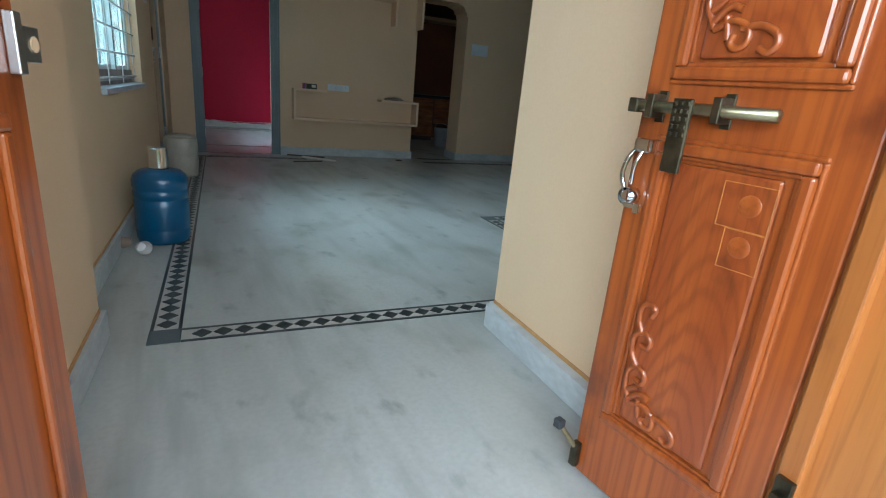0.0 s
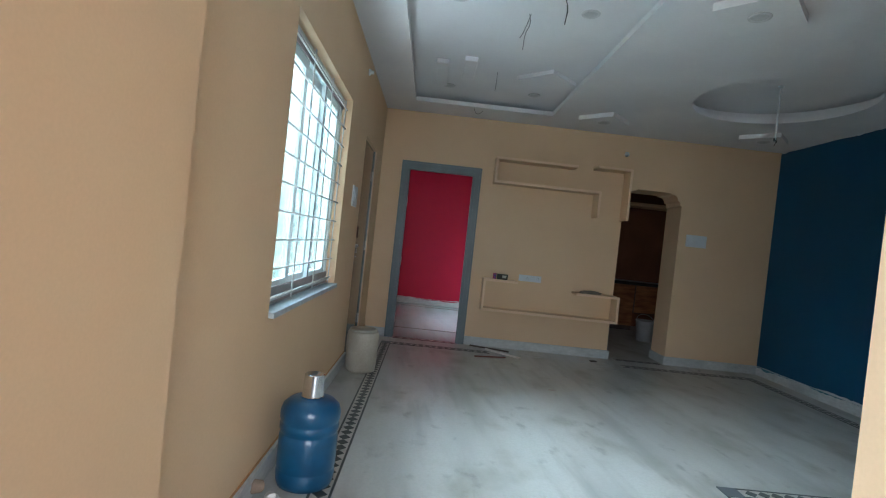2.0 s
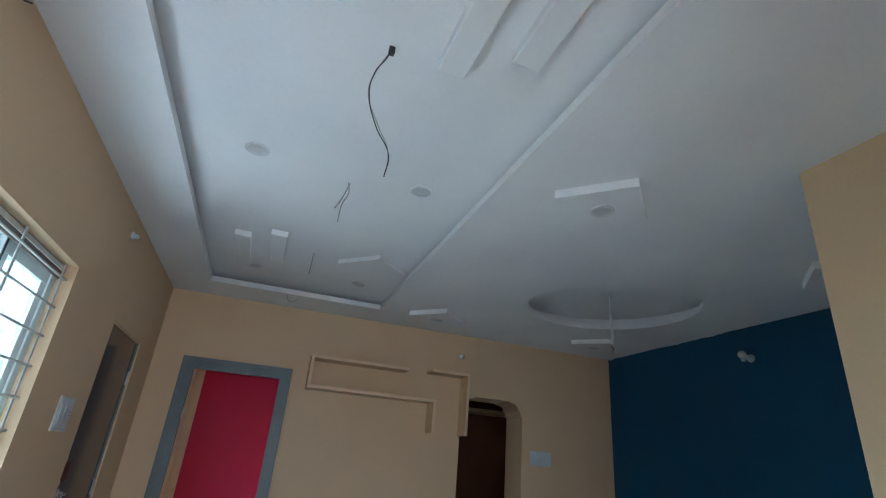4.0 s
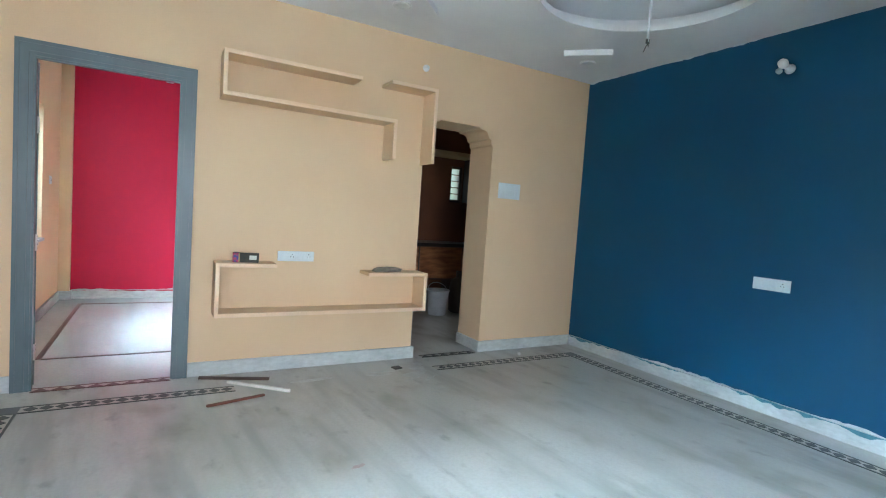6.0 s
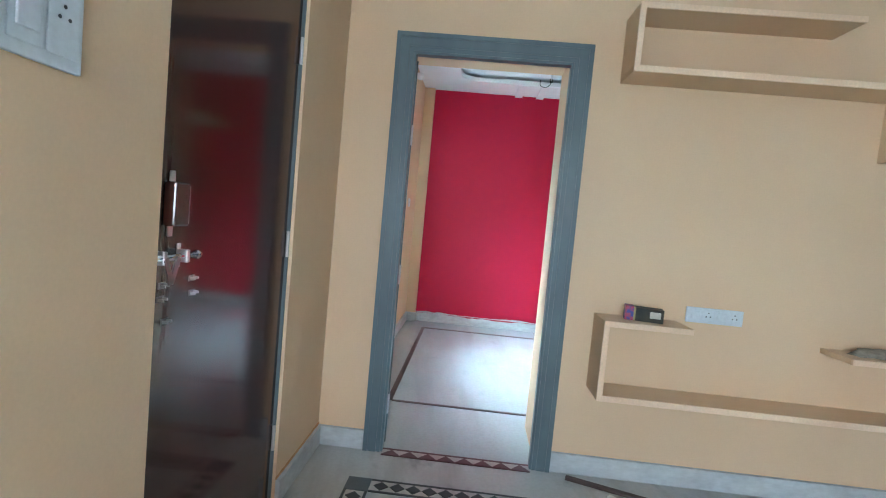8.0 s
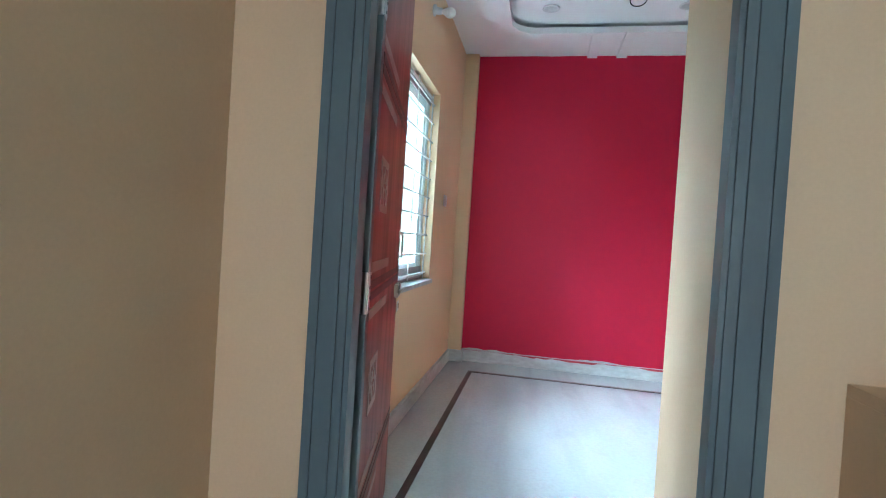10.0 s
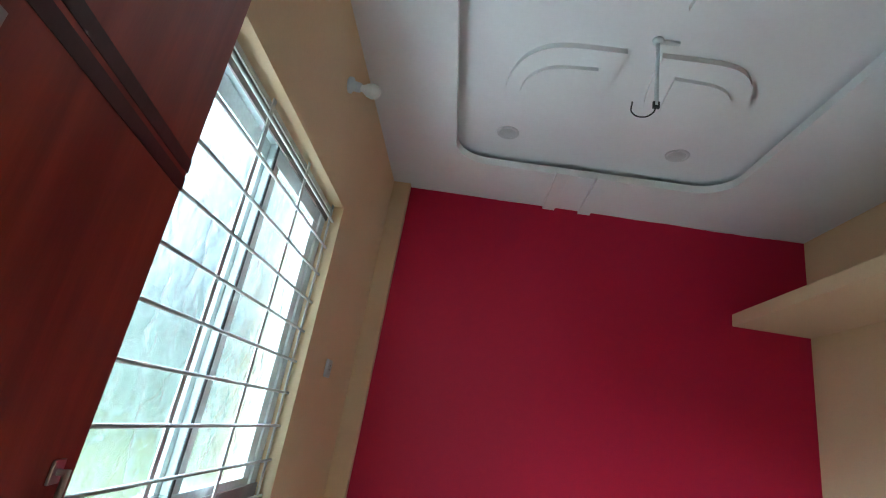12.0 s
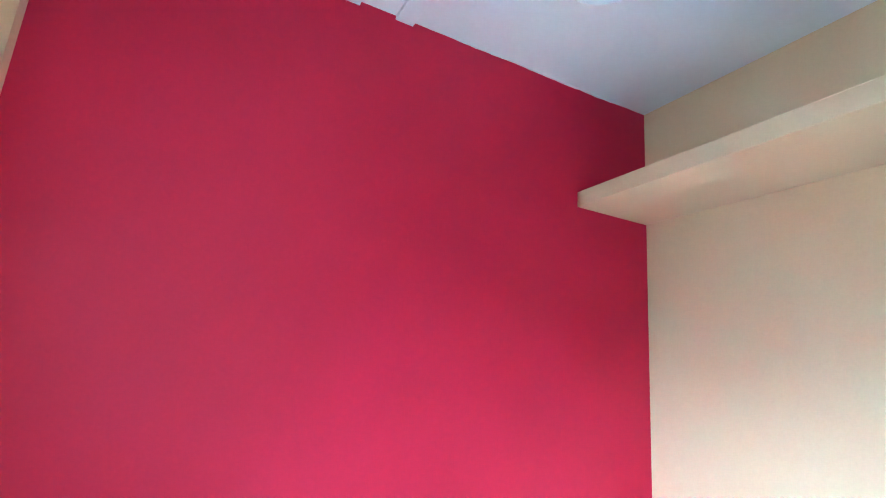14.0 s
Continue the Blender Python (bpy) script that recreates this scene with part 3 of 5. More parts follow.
skirt("baseboard_entrance_side", [(1.297 - t, 2.71 - t, -5.0, -5.0 + t, 0, h), (1.297 - t - 0.02, 1.297, -6.2, -5.0, 0, h)])
skirt("baseboard_passage", [(-0.142, -0.142 + t, -6.3, -4.785 + t, 0, h), (LEFT + t, -0.142, -4.785, -4.785 + t, 0, h)])
skirt("baseboard_bedroom", [(BED_L, BED_L + t, 0.12, 3.195, 0, h), (BED_L, -0.115 + t, 3.195, 3.215, 0, h), (-0.115, -0.115 + t, 3.215, BED_BACK, 0, h), (-0.115 + t, BED_R - t, BED_BACK - t, BED_BACK, 0, h),
                            (BED_R - t, BED_R, THICK, BED_BACK, 0, h)])
structure("trim_paint_line", boxes((LEFT, LEFT + 0.004, -4.785, -1.41, h, h + 0.012), (-0.142, -0.138, -6.3, -4.785, h, h + 0.014),
                                   (1.293, 1.297, -6.2, -5.0, h, h + 0.014), (LEFT, LEFT + 0.004, -0.565, 0, h, h + 0.01)),
          SKIRT_STAIN, "ochre paint line above the skirting", "trim")
structure("loft_slab", boxes((2.012, BED_R, THICK, BED_BACK, 2.034, 2.11), bevel=0.004), TAN, "tan painted concrete loft slab on the bedroom wall", "loft")


# ---- outside ----
structure("ground", boxes((-400, 400, -400, 400, -0.6, -0.14)), GROUND, "dry earth and grass round the house", "ground")
hazy = bpy.data.materials.new("bright overcast haze")
hazy.use_nodes = True
hn = hazy.node_tree
emit = hn.nodes.new("ShaderNodeEmission")
emit.inputs["Color"].default_value, emit.inputs["Strength"].default_value = (0.82, 0.96, 1.0, 1), 2.4
hn.links.new(emit.outputs[0], hn.nodes["Material Output"].inputs["Surface"])
for name, where in (("backdrop_sky", (-62, -60, -90, 90, -0.1, 60)),):
    x0, x1, y0, y1, z0, z1 = where
    structure(name, boxes(where), hazy, "bright overcast sky in the distance", "backdrop")


def neighbour():
    """A plain house across the lane, its wall seen only as a pale shape through figured glass."""
    h = thing("neighbour_house", pose(-8.6, 3.0, -0.14), "pale bluish plastered house across the lane", "house")
    part("wall", boxes((-5.0, 0.0, -11.0, 27.0, 0.0, 2.95)), HOUSE_WALL, h)
    part("roof", boxes((-5.2, 0.25, -11.2, 27.2, 2.95, 3.08), bevel=0.01), CONCRETE, h, "grey concrete roof slab")
    part("parapet", boxes((-0.12, 0.02, -11.0, 27.0, 3.08, 3.45)), HOUSE_WALL, h)


neighbour()


# ---- windows ----
def window(name, y0, y1, z0, z1, xin, bars, sashes, label):
    """A sliding window set deep in its opening behind a grill of thin rods."""
    w = thing(name, Matrix(), label, "window", kind="structure")
    xo = xin - 0.140
    f = 0.060
    bm = boxes((xo, xo + 0.07, y0, y1, z1 - f, z1), (xo, xo + 0.07, y0, y1, z0, z0 + f),
               (xo, xo + 0.07, y0, y0 + f, z0 + f, z1 - f), (xo, xo + 0.07, y1 - f, y1, z0 + f, z1 - f), bevel=0.003)
    part("window_frame", bm, UPVC, w)
    rail = boxes((xo + 0.072, xo + 0.078, y0, y1, z0 + 0.012, z0 + 0.095), (xo + 0.072, xo + 0.078, y0, y1, z1 - 0.075, z1 - 0.004))
    part("track_cover", rail, RAIL_GREY, w, "grey aluminium track cover")
    n = sashes
    step = (y1 - y0 - 2 * f) / n
    for k in range(n):
        a, b = y0 + f + k * step - (0.02 if k else 0), y0 + f + (k + 1) * step + (0.02 if k < n - 1 else 0)
        x = xo + (0.012 if (n - k) % 2 == 0 else 0.038)
        s0 = 0.062
        bm = boxes((x, x + 0.024, a, b, z1 - f - s0, z1 - f), (x, x + 0.024, a, b, z0 + f, z0 + f + 0.06),
                   (x, x + 0.024, a, a + s0, z0 + f + 0.06, z1 - f - s0), (x, x + 0.024, b - s0, b, z0 + f + 0.06, z1 - f - s0), bevel=0.003)
        sash = part("sash", bm, UPVC, w)
        pane = part("pane", boxes((x + 0.010, x + 0.014, a + s0 - 0.004, b - s0 + 0.004, z0 + f + 0.056, z1 - f - s0 + 0.004)), FROST, sash, "frosted glass pane")
        pane.visible_shadow = False
        if k != n - 1:
            continue
        # black strip painted in for the shaded gap where the sashes meet
        gap_strip = boxes((x + 0.0245, x + 0.028, a + 0.002, a + 0.014, z0 + f, z1 - f))
        part("gap_strip", gap_strip, SLOT, sash, "black strip for the dark gap between the sashes")
    xg = xin - 0.035
    for k in range(bars):
        z = z0 + 0.055 + (z1 - z0 - 0.13) * k / (bars - 1)
        part("grill_bar", tube(bmesh.new(), (xg, y0 + 0.002, z), (xg, y1 - 0.002, z), 0.0055, 8), GRILL, w, smooth=True)
    for fr in (0.018, 0.34, 0.66, 0.982):
        y = y0 + (y1 - y0) * fr
        part("grill_upright", boxes((xg - 0.011, xg - 0.006, y - 0.010, y + 0.010, z0 + 0.012, z1 - 0.004), bevel=0.001), GRILL, w)
    for zz in (z1 - 0.030, z0 + 0.045):
        part("grill_flat", boxes((xg - 0.017, xg - 0.0115, y0 + 0.002, y1 - 0.002, zz - 0.010, zz + 0.010)), GRILL, w)
    part("window_sill", boxes((xo + 0.08, xin + 0.025, y0 + 0.002, y1 - 0.002, z0 - 0.016, z0 + 0.012), bevel=0.003), SILL, w, "grey granite sill slab")
    return w


window("window_1", -3.75, -2.262, 0.79, 2.143, LEFT, 10, 3, "white sliding window with frosted panes behind a rod grill")
window("window_2", 1.05, 2.268, 0.763, 2.026, BED_L, 10, 2, "white sliding bedroom window with frosted panes behind a rod grill")
kw = thing("window_3", Matrix(), "small kitchen window with glass louvres", "window", kind="structure")
part("window_frame", boxes((4.89, 4.92, 3.34, 3.40, 1.5, 2.08), (5.08, 5.11, 3.34, 3.40, 1.5, 2.08), (4.92, 5.08, 3.34, 3.40, 1.5, 1.53), (4.92, 5.08, 3.34, 3.40, 2.05, 2.08)), STICK_DARK, kw)
for k in range(5):
    z = 1.53 + k * 0.104
    pane = part("pane", boxes((4.922, 5.078, 3.365, 3.37, z + 0.012, z + 0.1)), FROST_DIM, kw, "frosted glass louvre")
    pane.visible_shadow = False
    part("bar", boxes((4.92, 5.08, 3.35, 3.36, z, z + 0.012)), STICK_DARK, kw)


# ---- inlaid border of the hall floor ----
def strip(name, x0, x1, y0, y1, z, material, parent, label=""):
    return part(name, boxes((x0, x1, y0, y1, 0.0005, z)), material, parent, label)


diamond_x = mesh_of("diamond", prism([(-0.034, 0), (0, -0.034), (0.034, 0), (0, 0.034)], 0.0, 0.004), INLAY_DARK)
diamond_y = mesh_of("diamond", prism([(-0.034, 0), (0, -0.034), (0.034, 0), (0, 0.034)], 0.0, 0.004), INLAY_DARK)


def inlay_run(x0, y0, x1, y1, pitch=0.0725):
    """One straight run of the border, 105 mm wide: a white band, two dark lines and a row of diamonds."""
    along_x = abs(x1 - x0) > abs(y1 - y0)
    a, b = (min(x0, x1), max(x0, x1)) if along_x else (min(y0, y1), max(y0, y1))
    c = y0 if along_x else x0
    w = 0.0525
    for name, lo, hi, z, m in (("inlay_band", -w + 0.012, w - 0.012, 0.0022, INLAY_WHITE), ("inlay_line", -w, -w + 0.012, 0.004, INLAY_DARK),
                               ("inlay_line", w - 0.012, w, 0.004, INLAY_DARK)):
        strip(name, *((a, b, c + lo, c + hi) if along_x else (c + lo, c + hi, a, b)), z, m, floor)
    n = int((b - a) / pitch)
    for k in range(n):
        p = a + (b - a - n * pitch) / 2 + (k + 0.5) * pitch
        ob = new("diamond_tile", diamond_x if along_x else diamond_y)
        ob.location = (p, c, 0.0006) if along_x else (c, p, 0.0006)
        ob.parent = floor


BX0, BX1, BY0, BY1 = 0.0525, 4.24, -4.822, -0.345
for cx, cy in ((BX0, BY0), (BX0, BY1), (BX1, BY1), (2.20, -3.29), (BX1, -3.29)):
    strip("corner_tile", cx - 0.053, cx + 0.053, cy - 0.053, cy + 0.053, 0.0042, INLAY_GREY, floor)
inlay_run(BX0, BY0 + 0.054, BX0, BY1 - 0.054)
inlay_run(BX0 + 0.054, BY0, 2.20, BY0)
inlay_run(2.20, BY0 + 0.054, 2.20, -3.29 - 0.054)
inlay_run(2.20 + 0.054, -3.29, BX1 - 0.054, -3.29)
inlay_run(BX1, -3.29 + 0.054, BX1, BY1 - 0.054)
inlay_run(BX0 + 0.054, BY1, 1.22, BY1)
inlay_run(2.74, BY1, BX1 - 0.054, BY1)


def zigzag(x0, x1, y0, y1, dark, parent):
    strip("threshold_band", x0, x1, y0, y1, 0.0025, INLAY_WHITE, parent)
    n = int((x1 - x0) / 0.09)
    for k in range(n):
        a = x0 + (x1 - x0) * k / n
        b = x0 + (x1 - x0) * (k + 1) / n
        part("threshold_tile", prism([(a, y0 + 0.008), (b, y0 + 0.008), ((a + b) / 2, y1 - 0.008)], 0.0005, 0.0042), dark, parent)
    for ya, yb in ((y0, y0 + 0.007), (y1 - 0.007, y1 + 0.006)):
        strip("threshold_line", x0, x1, ya, yb, 0.0044, dark, parent)


zigzag(0.10, 0.85, -0.055, 0.015, INLAY_RED, floor)
zigzag(2.78, 3.33, -0.045, 0.02, INLAY_DARK, floor)
for row in ((0.0, 2.25, 2.895, 2.930), (0.0, 0.035, 0.70, 2.895), (0.035, 2.25, 0.68, 0.705), (2.215, 2.25, 0.705, 2.895)):
    strip("inlay_line", *row, 0.004, LINE_BROWN, floor_bed)


# ---- grey door frame ----
gf = thing("door_frame_1", Matrix(), "blue grey painted moulded door frame of the bedroom", "door frame", kind="structure")


FRAME_W, FRAME_H = 0.948, 2.1
STEPS = ((0.0, 0.022, -0.030), (0.022, 0.030, -0.0245), (0.030, 0.052, -0.027), (0.052, 0.066, -0.0275), (0.066, 0.074, -0.0215), (0.074, 0.088, -0.0245), (0.088, 0.100, -0.018))


def moulding(corners, deep, rebate=0.052):
    """One side of the frame: stepped strips in the x-z plane with mitred ends, corners(a) giving both ends at offset a."""
    bm = bmesh.new()
    for a, b, y0 in STEPS:
        (p, q), (r, u) = corners(a), corners(b)
        y1 = deep if b <= rebate else 0.028
        front, back = ([bm.verts.new((x, y, z)) for x, z in (p, q, u, r)] for y in (y0, y1))
        bm.faces.new(front)
        bm.faces.new(back)
        for k in range(4):
            bm.faces.new((front[k], front[(k + 1) % 4], back[(k + 1) % 4], back[k]))
    return bm


part("jamb", moulding(lambda a: ((a, 0.0), (a, FRAME_H - a)), 0.17, 0.022), GREY_PAINT, gf)
part("jamb", moulding(lambda a: ((FRAME_W - a, 0.0), (FRAME_W - a, FRAME_H - a)), 0.0995), GREY_PAINT, gf)
part("head", moulding(lambda a: ((a, FRAME_H - a), (FRAME_W - a, FRAME_H - a)), 0.0995), GREY_PAINT, gf)
for z, y in ((0.824, 0.082), (0.938, 0.098)):
    part("bolt_hole", tube(bmesh.new(), (0.879, y, z), (0.8845, y, z), 0.008, 12), SLOT, gf, "dark bolt hole")


# ---- bedroom door leaf, open ----
def bedroom_door():
    ang = math.degrees(math.atan2(0.757, -0.144))
    d = thing("door_1", pose(0.092, 0.112, 0, 0, 0, ang), "open reddish brown laminate door with pale printed motifs", "door", kind="structure")
    W, T = 0.77, 0.034
    part("leaf", boxes((0.0, W, 0.0, T, 0.012, 1.992), bevel=0.002), RED_LAMINATE, d)
    part("edge_strip", boxes((-0.042, -0.0005, -0.001, T + 0.001, 0.012, 1.992), bevel=0.002), GREY_PAINT, d, "grey painted hinge edge")
    for z in (0.335, 0.905, 1.475):
        part("dark_band", boxes((0.002, W - 0.001, -0.0018, 0.0, z - 0.026, z - 0.005), (0.002, W - 0.001, -0.0018, 0.0, z + 0.004, z + 0.025)), DARK_STRIP, d, "dark maroon printed band")
        for zz in (z - 0.075, z + 0.045):
            bm = boxes((0.002, 0.362, -0.0018, 0.0, zz, zz + 0.027), (0.367, 0.379, -0.0018, 0.0, zz, zz + 0.027))
            part("pale_band", bm, PALE_STRIP, d, "pale grey printed band")
    for zc in (0.635, 1.183):
        rows = []
        def cell(u0, u1, z0, z1):
            rows.append((0.079 + u0 * 0.152, 0.079 + u1 * 0.152, -0.0026, 0.0, zc - 0.073 + z0 * 0.146, zc - 0.073 + z1 * 0.146))
        cell(0, 1, 0, 0.14), cell(0, 1, 0.86, 1), cell(0, 0.14, 0.14, 0.86), cell(0.86, 1, 0.14, 0.86)
        cell(0.45, 0.55, 0.14, 0.27), cell(0.45, 0.55, 0.73, 0.86), cell(0.14, 0.27, 0.46, 0.54), cell(0.73, 0.86, 0.46, 0.54)
        cell(0.36, 0.73, 0.27, 0.46), cell(0.27, 0.64, 0.54, 0.73), cell(0.27, 0.73, 0.46, 0.54), cell(0.27, 0.36, 0.34, 0.46), cell(0.64, 0.73, 0.54, 0.66)
        bm = boxes(*rows)
        cut = bmesh.new()
        for du, dz, hw, hh in ((0.5, 0.645, 0.0075, 0.0105), (0.5, 0.355, 0.0075, 0.0105), (0.405, 0.5, 0.0085, 0.0065), (0.595, 0.5, 0.0085, 0.0065), (0.5, 0.53, 0.003, 0.003), (0.5, 0.47, 0.003, 0.003)):
            cx, cz = 0.079 + du * 0.152, zc - 0.073 + dz * 0.146
            lozenge = [[cut.verts.new((cx + px * hw, y, cz + pz * hh)) for px, pz in ((-1, 0), (0, -1), (1, 0), (0, 1))] for y in (-0.0034, -0.001)]
            cut.faces.new(lozenge[0])
            for k in range(4):
                cut.faces.new((lozenge[0][k], lozenge[0][(k + 1) % 4], lozenge[1][(k + 1) % 4], lozenge[1][k]))
        part("motif_lozenge", cut, RED_LAMINATE, d, "red brown lozenges in the pale motif")
        part("printed_motif", bm, PALE_PRINT, d, "pale square geometric motif")
    for z in (0.22, 0.905, 1.62):
        bm = boxes((-0.0460, -0.0422, 0.006, T + 0.002, z - 0.05, z + 0.05), bevel=0.001)
        tube(bm, (-0.047, 0.004, z - 0.05), (-0.047, 0.004, z + 0.05), 0.006, 8)
        box(bm, -0.040, -0.012, -0.0045, -0.0012, z - 0.05, z + 0.05, bevel=0.001)
        hinge = part("hinge", bm, STEEL, d, "dull steel butt hinge")
        for k, dz in enumerate((-0.038, -0.013, 0.013, 0.038)):
            tx = -0.030 + 0.008 * (k % 2)
            part("screw", tube(bmesh.new(), (tx, -0.0044, z + dz), (tx, -0.0058, z + dz), 0.0042, 8), SLOT, hinge)
    # pull handle, tower bolt and hasp near the free edge
    bm = tube(bmesh.new(), (W - 0.05, -0.014, 0.965), (W - 0.05, -0.014, 1.06), 0.004, 10)
    for zz in (0.969, 1.056):
        tube(bm, (W - 0.05, 0.0, zz), (W - 0.05, -0.014, zz), 0.004, 8)
        box(bm, W - 0.062, W - 0.038, -0.004, 0.0, zz - 0.014, zz + 0.014, bevel=0.001)
    part("pull_handle", bm, STEEL, d, "steel pull handle", smooth=False)
    bolt = part("tower_bolt", tube(bmesh.new(), (W - 0.15, -0.022, 0.84), (W + 0.02, -0.022, 0.84), 0.007, 10), STEEL, d, "steel sliding bolt", smooth=True)
    part("bolt_plate", boxes((W - 0.12, W - 0.09, -0.016, 0, 0.815, 0.865), (W - 0.05, W - 0.02, -0.016, 0, 0.815, 0.865), bevel=0.002), STEEL, bolt)
    hasp = boxes((W - 0.02, W + 0.040, -0.006, -0.003, 0.745, 0.785), bevel=0.001)
    part("hasp", hasp, STEEL, d, "steel hasp plate")
    part("hasp_hole", tube(bmesh.new(), (W + 0.018, -0.0065, 0.765), (W + 0.018, -0.008, 0.765), 0.011, 14), SLOT, d)


bedroom_door()


# ---- dark door of the window wall ----
def dark_door():
    d = thing("door_2", pose(LEFT - 0.058, 0, 0), "closed glossy dark brown flush door in the hall wall", "door", kind="structure")
    part("leaf", boxes((0.0, 0.034, -1.408, -0.576, 0.008, 2.062), bevel=0.002), BROWN_DOOR, d)
    part("edge_strip", boxes((0.002, 0.045, -0.575, -0.566, 0.0, 2.066)), GREY_PAINT, d, "grey painted jamb edge")
    for z in (0.28, 1.06, 1.80):
        part("hinge", tube(bmesh.new(), (0.043, -0.580, z - 0.05), (0.043, -0.580, z + 0.05), 0.007, 8), STEEL, d, "steel hinge")
    # the grip takes the dark door colour in place of the dark red it reflects
    grip = part("pull_handle", boxes((0.036, 0.066, -1.366, -1.306, 1.140, 1.245), bevel=0.005), BROWN_DOOR, d, "glossy box pull handle with a dark red reflection in its colour")
    part("grip_edge", boxes((0.040, 0.064, -1.3075, -1.302, 1.146, 1.239), bevel=0.002), SMOKED, grip, "dull metal grip edge")
    for zz in (1.128, 1.257):
        part("handle_tab", boxes((0.034, 0.040, -1.346, -1.328, zz - 0.014, zz + 0.014), bevel=0.002), STEEL, grip)
    bolt = part("sliding_bolt", tube(bmesh.new(), (0.053, -1.405, 1.066), (0.053, -1.236, 1.066), 0.008, 10), CHROME, d, "chrome sliding bolt", smooth=True)
    part("bolt_knob", lathe([(0.0005, -0.006), (0.012, -0.005), (0.012, 0.006), (0.002, 0.009)], 12), CHROME, bolt, smooth=True).matrix_local = Matrix.Translation((0.053, -1.240, 1.066)) @ Matrix.Rotation(radians(-90), 4, "X")
    for y in (-1.386, -1.294):
        part("bolt_bracket", boxes((0.034, 0.063, y - 0.007, y + 0.007, 1.050, 1.082), (0.034, 0.038, y - 0.008, y + 0.008, 1.036, 1.096), bevel=0.002), STEEL, bolt)
    hb = bmesh.new()
    for y0, turn in ((-1.386, 22), (-1.335, -24)):
        box(hb, 0.0, 0.005, -0.008, 0.008, -0.066, 0.0, m=Matrix.Translation((0.060, y0, 1.066)) @ Matrix.Rotation(radians(turn), 4, "X"))
    part("hasp", hb, SMOKED, bolt, "folded dull metal hasp")
    for y, z in ((-1.352, 0.997), (-1.356, 0.964), (-1.334, 0.907), (-1.226, 1.001), (-1.222, 0.962)):
        staple = part("staple", boxes((0.034, 0.050, y - 0.010, y - 0.006, z - 0.004, z + 0.003), (0.034, 0.050, y + 0.005, y + 0.009, z - 0.002, z + 0.005), bevel=0.001), STEEL, d, "small steel staple")
        part("staple_plate", boxes((0.034, 0.0365, y - 0.015, y + 0.014, z - 0.008, z + 0.008), bevel=0.001), SMOKED, staple)


dark_door()


# ---- entrance: teak frame and two carved leaves ----
ef = thing("door_frame_2", Matrix(), "varnished teak frame of the entrance door", "door frame", kind="structure")
part("jamb", boxes((1.165, 1.268, -6.40, -6.232, 0, 2.12), (1.140, 1.166, -6.30, -6.262, 0, 2.12), bevel=0.004), TEAK_LIGHT, ef)
part("jamb", boxes((-0.14, -0.05, -6.40, -6.25, 0, 2.12), bevel=0.004), TEAK_LIGHT, ef)
part("bolt_keeper", boxes((1.128, 1.140, -6.300, -6.270, 0.29, 0.345), (1.112, 1.128, -6.294, -6.276, 0.305, 0.318), bevel=0.002), ANTIQUE, ef, "antique brass bolt keeper")
part("head", boxes((-0.14, 1.268, -6.40, -6.25, 2.12, 2.2), bevel=0.004), TEAK_LIGHT, ef)


def frame_rim(bm, u0, u1, z0, z1, w, d0, d1):
    """A mitred moulding standing proud of the face (towards -y)."""
    for a0, a1, b0, b1 in ((u0, u1, z0, z0 + w), (u0, u1, z1 - w, z1), (u0, u0 + w, z0 + w, z1 - w), (u1 - w, u1, z0 + w, z1 - w)):
        box(bm, a0, a1, d1, d0, b0, b1, bevel=min(w, d0 - d1) * 0.42)


